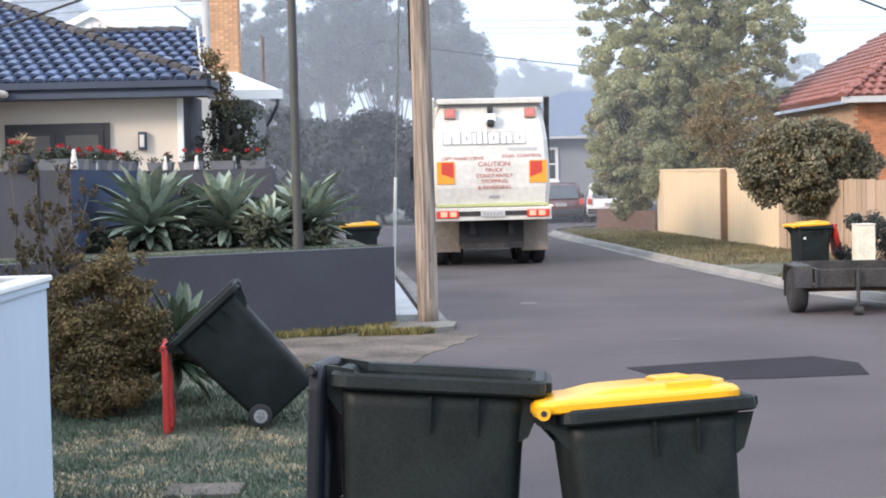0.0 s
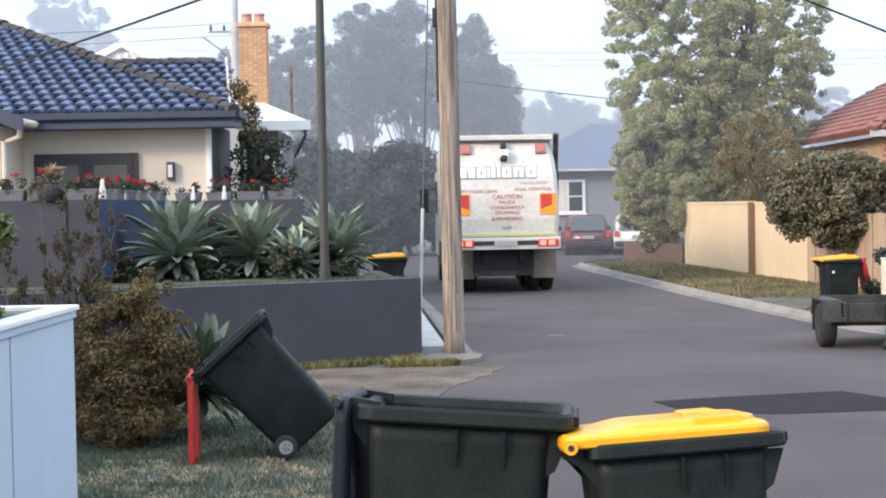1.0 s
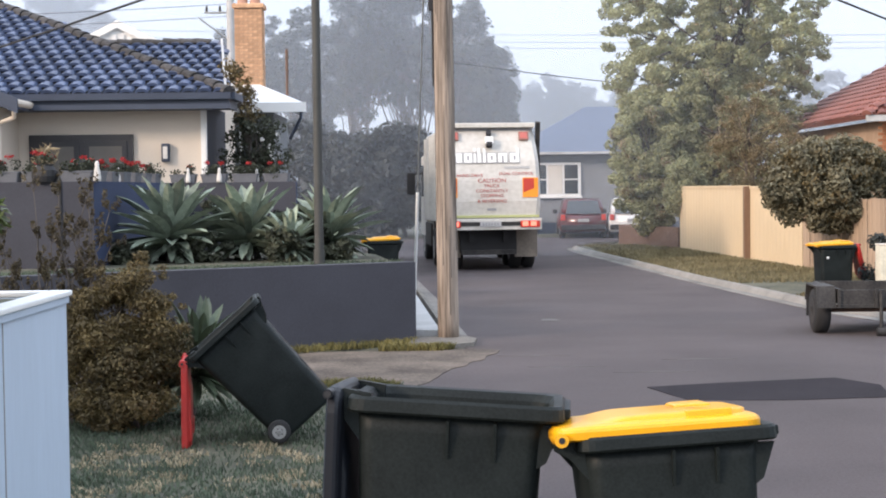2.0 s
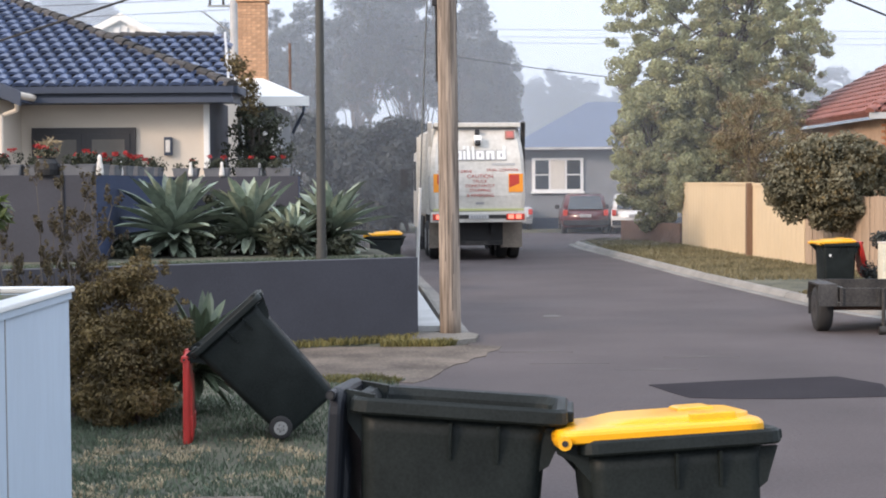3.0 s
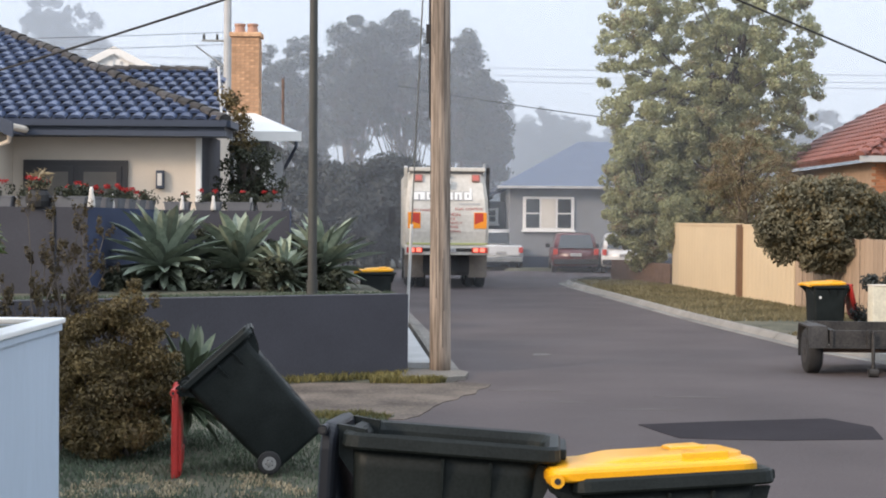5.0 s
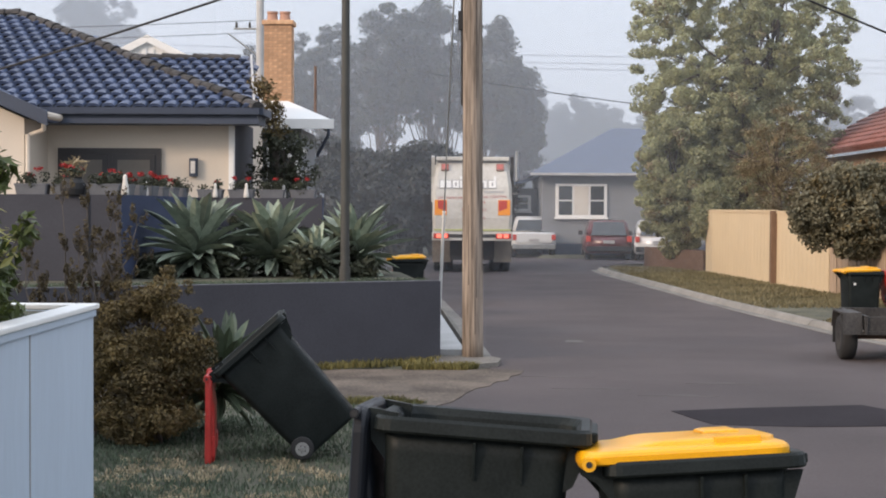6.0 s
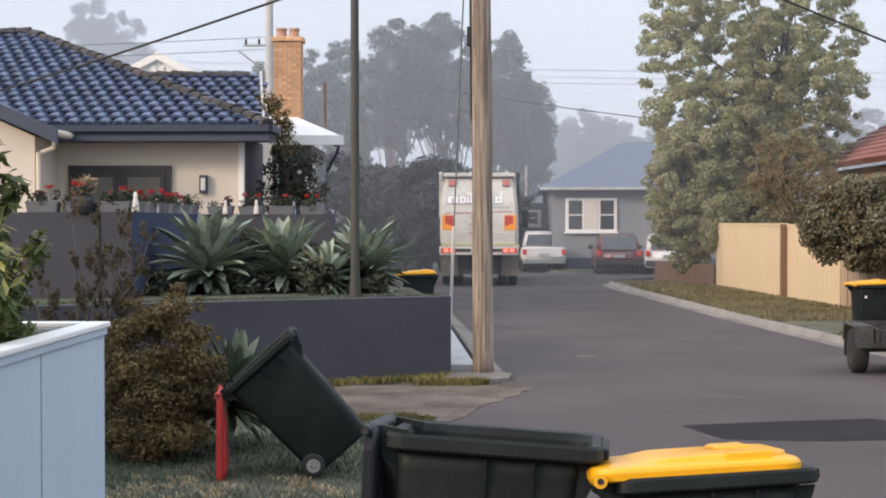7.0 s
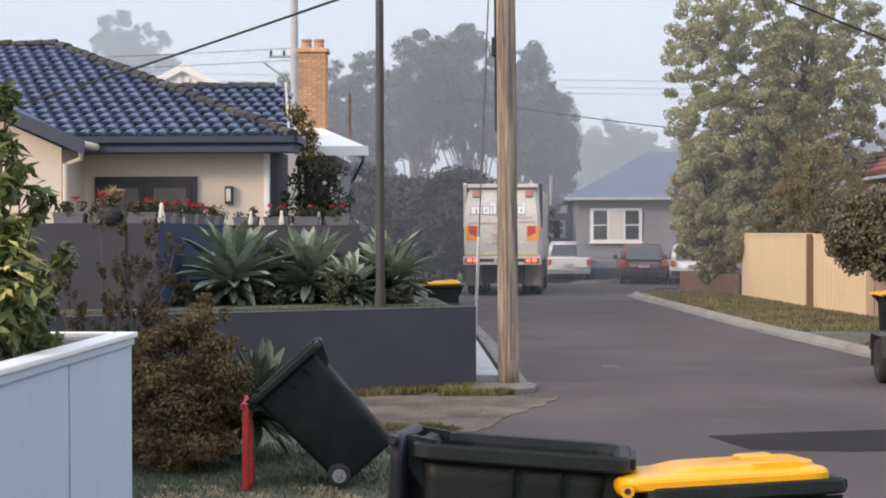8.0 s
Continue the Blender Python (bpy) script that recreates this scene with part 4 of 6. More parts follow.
def wheel_part(parent, x, y, z, r, w, hub, label="", name="wheel"):
    """A wheel whose axle lies along x, with a rounded tyre and a dished hub."""
    bm = B()
    n = 22
    loft(bm, [[(u, r * k * math.cos(i * math.tau / n), r * k * math.sin(i * math.tau / n)) for i in range(n)] for u, k in ((-w / 2, 0.6), (-w / 2, 0.9), (-w * 0.36, 1.0), (w * 0.36, 1.0), (w / 2, 0.9), (w / 2, 0.6))])
    tyre = part(name, bm, RUBBER, parent, label, True, Matrix.Translation((x, y, z)))
    bm = B()
    k = r * 0.6
    loft(bm, [[(u, k * q * math.cos(i * math.tau / n), k * q * math.sin(i * math.tau / n)) for i in range(n)] for u, q in ((-w / 2 - 0.004, 0.98), (-w / 2 + 0.012, 0.8), (-w / 2 - 0.01, 0.25), (w / 2 + 0.01, 0.25), (w / 2 - 0.012, 0.8), (w / 2 + 0.004, 0.98))])
    rim = part("rim", bm, hub, tyre)
    if hub == HUB:
        bm = B()
        for i in range(5):
            a = i * math.tau / 5
            for s in (-1, 1):
                rod(bm, (s * w / 2, k * 0.5 * math.cos(a), k * 0.5 * math.sin(a)), (s * (w / 2 + 0.012), k * 0.5 * math.cos(a), k * 0.5 * math.sin(a)), k * 0.09, n=6)
        part("hub_boss", bm, BLACK, tyre)
    return tyre


def wheelie_bin(m, lidmat, open_deg, label, body=None, group="wheelie bins"):
    """A two-wheeled bin; its hinge and wheels lie at -y. open_deg turns the lid up and over."""
    body = body or BIN_GREEN
    t = thing("wheelie_bin", m, label, "bin", group)
    bm = B()
    prof = [(0.40, 0.50, 0.0, 0.0), (0.43, 0.53, 0.03, 0.0), (0.455, 0.555, 0.35, -0.005), (0.475, 0.575, 0.68, -0.01), (0.49, 0.59, 0.86, -0.012), (0.50, 0.60, 0.93, -0.01)]
    rings = [rounded(w, d, 0.055, z, 0, c) for w, d, z, c in prof]
    inner = [rounded(w - 0.02, d - 0.02, 0.05, z, 0, c) for w, d, z, c in prof[::-1] if z > 0.02]
    loft(bm, rings + inner)
    part("body", bm, body, t, "tapered dark plastic body", True)
    # thick rim with a turned-down skirt
    bm = B()
    loft(bm, [rounded(w, d, 0.06, z, 0, 0.005) for w, d, z in ((0.505, 0.605, 0.922), (0.572, 0.682, 0.922), (0.585, 0.695, 0.93), (0.58, 0.69, 0.965), (0.565, 0.675, 0.975), (0.51, 0.62, 0.97), (0.49, 0.59, 0.945), (0.485, 0.585, 0.9))])
    part("rim", bm, body, t, "thick moulded rim", False)
    # lifting comb under the front rim, gussets at the sides
    bm = B()
    box(bm, -0.2, 0.2, 0.31, 0.37, 0.93, 0.965, 0.008)
    part("lifting_lip", bm, body, t)
    for s in (-1, 1):
        for y in (-0.02, 0.13):
            bm = B()
            prism(bm, [(s * 0.24, 0.91), (s * 0.278, 0.91), (s * 0.25, 0.79), (s * 0.235, 0.79)], y, y + 0.01, "y")
            part("gusset", bm, body, t)
        bm = B()
        prism(bm, [(0.27, 0.91), (0.345, 0.91), (0.3, 0.79), (0.27, 0.77)], s * 0.2 - 0.02, s * 0.2 + 0.02, "x")
        part("corner_gusset", bm, body, t)
        bm = B()
        prism(bm, [(-0.27, 0.98), (-0.36, 0.99), (-0.41, 0.97), (-0.41, 0.93), (-0.36, 0.9), (-0.28, 0.8)], s * 0.19 - 0.02, s * 0.19 + 0.02, "x")
        part("hinge_bracket", bm, body, t)
    bm = B()
    rod(bm, (-0.25, -0.385, 0.955), (0.25, -0.385, 0.955), 0.017)
    part("handle", bm, body, t, "round pull handle")
    bm = B()
    rod(bm, (-0.25, -0.215, 0.09), (0.25, -0.215, 0.09), 0.012)
    part("axle", bm, GALV, t)
    for s in (-1, 1):
        wheel_part(t, s * 0.245, -0.215, 0.09, 0.09, 0.05, HUB)
    # lid with raised middle and a hinge knuckle
    bm = B()
    y0, y1 = -0.02, 0.70
    cy, d = (y0 + y1) / 2, y1 - y0
    loft(bm, [rounded(w, dd, 0.08, z, 0, cy + o, 6) for w, dd, z, o in ((0.53, d - 0.02, -0.012, 0), (0.556, d, -0.006, 0), (0.56, d, 0.018, 0), (0.552, d - 0.01, 0.028, 0), (0.53, d - 0.03, 0.036, 0.0), (0.48, d - 0.13, 0.042, 0.03), (0.465, d - 0.18, 0.043, 0.05), (0.45, d - 0.25, 0.055, 0.085), (0.43, d - 0.28, 0.059, 0.09), (0.36, d - 0.4, 0.061, 0.11), (0.1, 0.1, 0.062, 0.12))])
    turn = Matrix.Translation((0, -0.395, 0.975)) @ pose(0, 0, 0, open_deg)
    lid = part("lid", bm, lidmat, t, "moulded lid", False, turn)
    for s in (-1, 1):
        bm = B()
        rod(bm, (s * 0.16, 0.0, -0.002), (s * 0.302, 0.0, -0.002), 0.024 if lidmat != BIN_BLUE else 0.016, n=14)
        part("hinge_knuckle", bm, lidmat, lid)
        bm = B()
        rod(bm, (s * 0.298, 0.0, -0.002), (s * 0.306, 0.0, -0.002), 0.011, n=10)
        part("hinge_pin", bm, BLACK, lid)
    bm = B()
    box(bm, -0.16, 0.02, 0.44, 0.58, 0.03, 0.073, 0.02)
    part("lid_boss", bm, lidmat, lid)
    bm = B()
    box(bm, 0.19, 0.238, 0.44, 0.6, 0.03, 0.064, 0.006)
    part("lid_panel", bm, lidmat, lid)
    bm = B()
    box(bm, -0.12, 0.12, 0.685, 0.72, 0.0, 0.02, 0.008)
    part("lid_grip", bm, lidmat, lid)
    return t


def bins():
    side = pose(0, 0, 0, 0, 0, -90)
    wheelie_bin(pose(0.012, 5.16, 0.326, -3.4, 3.4, -5) @ side @ Matrix.Scale(1.03, 4), BIN_BLUE, 271, "dark green wheelie bin with its dark lid hanging open", group="bins by the driveway")
    wheelie_bin(pose(0.8, 4.98, 0.328, -5.2, -3.2, 3) @ side @ Matrix.Scale(0.935, 4), YELLOW, 0.0, "dark green wheelie bin with its yellow lid shut", group="bins by the driveway")
    tilt = pose(0, 0, 0, 0, -41.5, 7) @ side
    foot = tilt @ Vector((0, -0.215, 0.09))
    wheelie_bin(Matrix.Translation(Vector((-1.31, 12.36, 0.112)) - foot * 1.04) @ tilt @ Matrix.Scale(1.04, 4), RED_PLASTIC, 228, "dark wheelie bin tipped back onto its open red lid", group="bins by the driveway")
    wheelie_bin(pose(-1.02, 28.6, 0.1, 0, 0, -88), YELLOW, 2, "dark wheelie bin with a yellow lid behind the wall", group="bins across the street")
    far_bin = wheelie_bin(pose(6.64, 25.6, 0.1, 0, 0, -84) @ Matrix.Scale(0.93, 4), YELLOW, 2, "dark wheelie bin with a yellow lid behind the trailer", group="bins across the street")
    part("sticker", boxed(0.246, 0.252, -0.21, -0.17, 0.74, 0.78), WHITE_PAINT, far_bin, "small white sticker")
    wheelie_bin(pose(6.9, 26.5, 0.1, 0, 0, 92) @ Matrix.Scale(0.9, 4), RED_PLASTIC, 256, "dark wheelie bin with its red lid thrown open", group="bins across the street")


# ---- rubbish truck ----
def rubbish_truck():
    t = thing("rubbish_truck", Matrix(), "grubby white rear-loading rubbish truck driving away", "truck")
    bm = B()
    prof = [(1.3, 2.4, 0.06, 0.9), (1.36, 2.46, 0.02, 0.9), (1.7, 2.5, -0.02, 0.9), (2.2, 2.49, 0.0, 0.9), (2.7, 2.44, 0.08, 0.9), (3.1, 2.34, 0.2, 0.95), (3.4, 2.24, 0.32, 1.0), (3.52, 2.2, 0.4, 1.0)]
    loft(bm, [[(-w / 2 + 0.1, y0, z), (w / 2 - 0.1, y0, z), (w / 2, y0 + 0.12, z), (w / 2, y1, z), (-w / 2, y1, z), (-w / 2, y0 + 0.12, z)] for z, w, y0, y1 in prof])
    part("tailgate", bm, TRUCK_WHITE, t, "curved white tailgate with painted notices")
    body = boxed(-1.15, 1.15, 0.8, 6.2, 1.15, 3.5, 0.05)
    hull = part("hopper_body", body, TRUCK_WHITE, t)
    for y in (1.6, 2.6, 3.6, 4.6, 5.6):
        for s in (-1, 1):
            part("rib", boxed(s * 1.2 - 0.06, s * 1.2 + 0.06, y - 0.06, y + 0.06, 1.2, 3.4), TRUCK_WHITE, hull)
    part("top_beam", boxed(-1.14, 1.14, 0.2, 0.9, 3.5, 3.62, 0.02), TRUCK_WHITE, t)
    part("top_seal", boxed(-1.08, 1.08, 0.31, 0.4, 3.44, 3.475), GREY_INK, t)
    # swing arms and hose at the sides
    for s in (-1, 1):
        bm = B()
        prism(bm, [(0.28, 3.62), (0.5, 3.66), (0.62, 3.0), (0.5, 2.2), (0.38, 2.2), (0.44, 3.0)], s * 1.24 - 0.05, s * 1.24 + 0.05, "x")
        part("lift_arm", bm, DARK_STEEL if s > 0 else TRUCK_WHITE, t)
    # notices on the tailgate
    def face(x, z, lift=0.0):
        for (z0, w0, a0, b0), (z1, w1, a1, b1) in zip(prof, prof[1:]):
            if z0 <= z <= z1:
                k = (z - z0) / (z1 - z0)
                y, lean = a0 + (a1 - a0) * k, math.degrees(math.atan2(a1 - a0, z1 - z0))
                return pose(x, y - 0.006 - lift, z, 90 - lean, 0, 0)
    shapes = [(-0.84, 0.34, 0), (-0.52, 0.2, 0), (-0.355, 0.07, 3), (-0.245, 0.09, 1), (-0.12, 0.07, 1), (0.06, 0.21, 0), (0.33, 0.22, 0), (0.62, 0.23, 2)]
    for x, w, tall in shapes:
        bm = boxed(-w / 2, w / 2, -0.13, 0.11, 0.0, 0.006, 0.002)
        if tall:
            x1 = w / 2 if tall == 2 else -w / 2 + 0.07
            box(bm, x1 - 0.07, x1, 0.11 if tall < 3 else 0.15, 0.24, 0.0, 0.006)
        letter = part("logo_mark", bm, WHITE_PAINT, t, m=face(x, 2.77, 0.006))
        part("logo_shadow", boxed(-w / 2 - 0.025, w / 2 + 0.012, -0.15, 0.13, -0.006, -0.001), GREY_INK, letter)
        if w > 0.15:
            part("logo_counter", boxed(-0.025, 0.025, -0.13 if x < -0.6 or 0.2 < x < 0.5 else -0.07, 0.04, 0.006, 0.009), GREY_INK, letter)
    part("logo_bar", boxed(-0.3, 0.32, -0.03, 0.03, 0, 0.004), PALE_CONCRETE, t, m=face(0.66, 2.52, 0.002))
    for text, x, z, size in (("LEFT HAND DRIVE", -0.62, 2.3, 0.1), ("DUAL CONTROL", 0.65, 2.34, 0.1), ("CAUTION", 0.05, 2.16, 0.14), ("TRUCK", 0.05, 2.04, 0.11), ("CONSTANTLY", 0.05, 1.92, 0.11), ("STOPPING", 0.05, 1.8, 0.11), ("& REVERSING", 0.05, 1.67, 0.11)):
        lettering(text, size, RED_INK, t, face(x, z, 0.002), squeeze=1.1)
    part("fleet_number_bar", boxed(-0.12, 0.1, -0.03, 0.03, 0, 0.004), GREY_INK, t, m=face(0.05, 1.5, 0.002))
    for s in (-1, 1):
        mk = part("marker_board", boxed(-0.19, 0.19, -0.24, 0.24, 0, 0.01), ORANGE, t, "orange marker board", m=face(s * 0.99, 2.03, 0.002))
        bm = B()
        prism(bm, [(s * 0.09, 0.22), (s * -0.17, 0.22), (s * -0.17, -0.12), (s * 0.09, -0.02)], 0.008, 0.014, "z")
        part("marker_red", bm, RED_MARK, mk)
        lampbox = part("warning_lamp", boxed(-0.12, 0.12, -0.11, 0.11, 0, 0.07, 0.01), DULL_RED, t, "red warning lamp", m=face(s * 0.86, 3.28, 0.0))
        part("lens", boxed(-0.085, 0.085, -0.075, 0.075, 0.07, 0.082, 0.004), AMBER_ON, lampbox)
    cambox = part("rear_camera", boxed(-0.1, 0.1, -0.13, 0.05, 0, 0.16, 0.01), WHITE_PAINT, t, "small rear camera box", m=face(0, 3.18))
    part("lens_eye", boxed(-0.07, 0.07, -0.2, -0.09, 0.02, 0.17, 0.01), BLACK, cambox)
    part("camera_bracket", boxed(-0.06, 0.06, 0.12, 0.24, 0, 0.12, 0.01), BLACK, cambox)
    # bumper beam, stripe, lamps, plate
    beam = part("bumper", boxed(-1.26, 1.26, -0.08, 0.3, 1.0, 1.28, 0.02), TRUCK_WHITE, t, "white bumper beam")
    part("stripe", boxed(-1.2, 1.2, -0.03, 0.02, 1.3, 1.36), LIME, t, "lime safety stripe")
    part("light_bar", boxed(-0.85, 0.85, -0.1, -0.07, 1.1, 1.2), DARK_STEEL, beam)
    for s in (-1, 1):
        hous = part("tail_lamp", boxed(s * 0.97 - 0.24, s * 0.97 + 0.24, -0.11, -0.07, 1.06, 1.22, 0.01), RED_MARK, beam, "lit red tail lamp")
        for k in (-0.12, 0.08):
            part("lens", boxed(s * 0.97 + k * s - 0.07, s * 0.97 + k * s + 0.07, -0.125, -0.105, 1.09, 1.2, 0.008), TAIL_ON, hous)
    plate = part("number_plate", boxed(-0.26, 0.26, -0.115, -0.09, 1.08, 1.21), PALE_CONCRETE, beam, "number plate with dark bars")
    for k in range(6):
        part("plate_bar", boxed(-0.2 + k * 0.07, -0.16 + k * 0.07, -0.122, -0.112, 1.11, 1.18), GREY_INK, plate)
    part("underrun_bar", boxed(-0.68, 0.68, 0.35, 0.45, 0.38, 0.5, 0.01), DARK_STEEL, t)
    ch = B()
    for s in (-1, 1):
        box(ch, s * 0.42 - 0.06, s * 0.42 + 0.06, 0.3, 7.6, 0.7, 0.98)
    box(ch, -0.7, 0.7, 0.5, 0.9, 0.45, 1.0)
    box(ch, -1.0, 1.0, 2.0, 5.6, 0.9, 1.18)
    part("chassis", ch, BLACK, t)
    for s in (-1, 1):
        part("mud_flap", boxed(s * 0.96 - 0.29, s * 0.96 + 0.29, 0.72, 0.75, 0.3, 1.0, 0.008), TRUCK_GRIME, t, "grimy pale mud flap")
        part("side_skirt", boxed(s * 1.2 - 0.03, s * 1.2 + 0.03, 3.4, 5.8, 0.5, 1.1, 0.01), DARK_STEEL, t)
        for y, x in ((1.35, 1.07), (1.35, 0.74), (2.65, 1.07), (2.65, 0.74), (6.9, 1.05)):
            wheel_part(t, s * x, y, 0.5, 0.5, 0.28, HUB)
    cab = B()
    prism(cab, [(6.3, 0.7), (8.2, 0.7), (8.25, 1.7), (8.0, 2.95), (6.3, 3.0)], -1.2, 1.2, "x")
    c = part("cab", cab, TRUCK_WHITE, t)
    part("beacon", boxed(-0.3, 0.3, 6.8, 7.1, 3.0, 3.14, 0.03), ORANGE, c)
    for s in (-1, 1):
        bm = B()
        rod(bm, (s * 1.2, 7.9, 2.5), (s * 1.5, 7.95, 2.45), 0.02)
        box(bm, s * 1.52 - 0.12, s * 1.52 + 0.12, 7.88, 7.96, 1.85, 2.5, 0.02)
        part("mirror", bm, BLACK, c, "black wing mirror")
        part("side_window", boxed(s * 1.205 - 0.01, s * 1.205 + 0.01, 6.9, 7.8, 1.8, 2.7), WINDOW, c)
    return t


# ---- poles and cables ----
def cable(name, a, b, r, sag, label, n=18):
    a, b = Vector(a), Vector(b)
    bm = B()
    pts = [a.lerp(b, i / n) - Vector((0, 0, 4 * sag * (i / n) * (1 - i / n))) for i in range(n + 1)]
    side = (b - a).cross(Vector((0, 0, 1))).normalized()
    loft(bm, [[p + (side * math.cos(k * math.tau / 6) + Vector((0, 0, 1)) * math.sin(k * math.tau / 6)) * r for k in range(6)] for p in pts])
    return tagged(part(name, bm, CABLE), label, "cable")


def poles():
    t = thing("power_pole", pose(0.13, 20.35, 0.1), "weathered timber power pole at the kerb", "pole")
    bm = B()
    rng = random.Random(5)
    rings = []
    for k in range(36):
        z = k * 0.25
        r = 0.142 - 0.0035 * z
        rings.append([((r + 0.006 * noise.noise((math.cos(a) * 3, math.sin(a) * 3, z * 0.5))) * math.cos(a) - 0.006 * z, (r + 0.006 * noise.noise((math.cos(a) * 3 + 9, math.sin(a) * 3, z * 0.5))) * math.sin(a), z - 0.1) for a in [i * math.tau / 20 for i in range(20)]])
    loft(bm, rings)
    shaft = part("shaft", bm, WOOD_POLE, t, "grooved grey brown timber", True)
    for i in range(16):
        a = radians(-90 + rng.uniform(-85, 85))
        z0 = rng.uniform(0.2, 4.5)
        z1 = z0 + rng.uniform(0.8, 2.6)
        bm = B()
        r0, r1 = 0.141 - 0.0035 * z0, 0.141 - 0.0035 * z1
        rod(bm, (r0 * math.cos(a) - 0.006 * z0, r0 * math.sin(a), z0), (r1 * math.cos(a) - 0.006 * z1, r1 * math.sin(a), z1), 0.006, 0.003, 5)
        part("crack", bm, BARK, shaft, "dark drying crack")
    bm = B()
    rod(bm, (-0.16, 0.04, 3.3), (-0.19, 0.06, 8.5), 0.018)
    part("conduit", bm, BLACK, t)
    part("clamp", boxed(-0.22, -0.13, -0.02, 0.1, 4.3, 4.55, 0.01), BLACK, t)
    bm = B()
    rod(bm, (-0.16, 0.1, 7.5), (-0.52, 4.2, 0.1), 0.012, n=6)
    stay = part("stay_wire", bm, GALV, t)
    d = (Vector((-0.52, 4.2, 0.1)) - Vector((-0.16, 0.1, 7.5)))
    bm = B()
    p = Vector((-0.52, 4.2, 0.1))
    rod(bm, p, p - d * 0.24, 0.024, n=8)
    part("stay_guard", bm, WHITE_PAINT, stay, "white plastic stay guard")

    t = thing("street_lamp", pose(-1.56, 20.05, 1.0), "grey steel street lamp pole behind the wall", "street lamp")
    bm = B()
    rod(bm, (0, 0, 0), (0.0, 0, 8), 0.062, 0.045, 14)
    part("pole", bm, LAMP_STEEL, t)
    bm = B()
    rod(bm, (0, 0, 0), (0, 0, 0.25), 0.075, n=14)
    part("base_sleeve", bm, LAMP_STEEL, t)
    bm = B()
    rod(bm, (0, 0, 7.9), (1.2, 0.2, 8.3), 0.03)
    part("arm", bm, LAMP_STEEL, t)
    part("lamp_head", boxed(1.1, 1.6, 0.08, 0.32, 8.22, 8.36, 0.03), GALV, t)

    t = thing("power_pole", pose(-5.88, 44, 0), "pale concrete power pole beyond the roofs", "pole")
    bm = B()
    rod(bm, (0, 0, 0), (0, 0, 12), 0.13, 0.1, 12)
    part("shaft", bm, PALE_CONCRETE, t)
    part("crossarm", boxed(-0.75, 0.25, -0.04, 0.04, 7.12, 7.18), GALV, t)
    for x in (-0.68, -0.3):
        bm = B()
        rod(bm, (x, 0, 7.18), (x, 0, 7.34), 0.04, 0.03)
        part("insulator", bm, DARK_STEEL, t)
    bm = B()
    rod(bm, (-0.1, 0, 6.4), (-0.9, 0, 7.0), 0.025)
    part("strut", bm, GALV, t)

    cable("service_cable", (-8.9, 28.1, 4.44), (0.0, 20.3, 5.9), 0.02, 0.05, "black service cable from the pole to the house")
    cable("service_cable", (0.1, 20.3, 6.65), (9.5, 22.4, 3.25), 0.016, 0.02, "black service cable over the street")
    cable("service_cable", (5.4, 19.5, 5.75), (9.0, 20.5, 3.9), 0.012, 0.05, "thin black cable over the street")
    cable("power_line", (-1.5, 62, 7.5), (9.5, 62, 6.0), 0.022, 0.1, "grey power line along the cross street")
    for z in (13.3, 12.8, 12.4):
        cable("power_line", (-60, 104, z + 1.3), (60, 104, z - 1.1), 0.024, 0.9, "grey power line in the mist")
    for z in (7.4, 7.05):
        cable("power_line", (-30, 44.1, z - 0.2), (-5.9, 44, z), 0.009, 0.25, "grey power line beyond the roofs")


# ---- trailer, cars ----
def trailer():
    t = thing("box_trailer", pose(6.1, 20.35, 0, 0, 0, -3), "dark steel box trailer parked at the kerb", "trailer")
    bm = B()
    box(bm, -0.72, 0.72, 0, 1.8, 0.42, 0.47)
    for s in (-1, 1):
        box(bm, s * 0.72 - 0.025, s * 0.72 + 0.025, 0, 1.8, 0.42, 0.62)
    box(bm, -0.72, 0.72, 1.77, 1.82, 0.42, 0.62)
    part("tray", bm, DARK_STEEL, t, "dark worn steel tray")
    part("tailboard", boxed(-0.72, 0.78, -0.04, 0.0, 0.4, 0.615, 0.008), DARK_STEEL, t)
    for x in (-0.74, -0.25, 0.25, 0.74):
        part("stake", boxed(x - 0.02, x + 0.02, -0.07, -0.04, 0.37, 0.625, 0.004), DARK_STEEL, t)
    part("cross_rail", boxed(-0.78, 0.78, -0.05, 0.02, 0.37, 0.42, 0.006), DARK_STEEL, t)
    bm = B()
    rod(bm, (-0.85, 0.45, 0.31), (0.85, 0.45, 0.31), 0.03)
    part("axle", bm, RUSTY, t)
    for s in (-1, 1):
        wheel_part(t, s * 0.9, 0.45, 0.31, 0.31, 0.2, DARK_STEEL, "black tyre on a dark rim")
        bm = B()
        pts = [(0.0, 0.37), (0.08, 0.66), (0.82, 0.66), (0.92, 0.42)]
        inner = [(0.89, 0.42), (0.8, 0.635), (0.1, 0.635), (0.03, 0.37)]
        prism(bm, pts + inner, s * 0.77 if s > 0 else -1.02, 1.02 if s > 0 else -0.77, "x")
        part("mudguard", bm, DARK_STEEL, t)
        part("mud_flap", boxed(s * 0.9 - 0.11, s * 0.9 + 0.11, 0.84, 0.86, 0.2, 0.5), BLACK, t)
    bm = B()
    rod(bm, (-0.2, -0.1, 0.6), (-0.2, -0.12, 0.08), 0.024)
    rod(bm, (-0.26, -0.12, 0.06), (-0.14, -0.12, 0.06), 0.06, n=12)
    part("prop_stand", bm, DARK_STEEL, t, "dark steel prop stand with a small wheel")
    part("tool_box", boxed(0.55, 0.95, -0.1, 0.25, 0.24, 0.45, 0.01), BLACK, t)


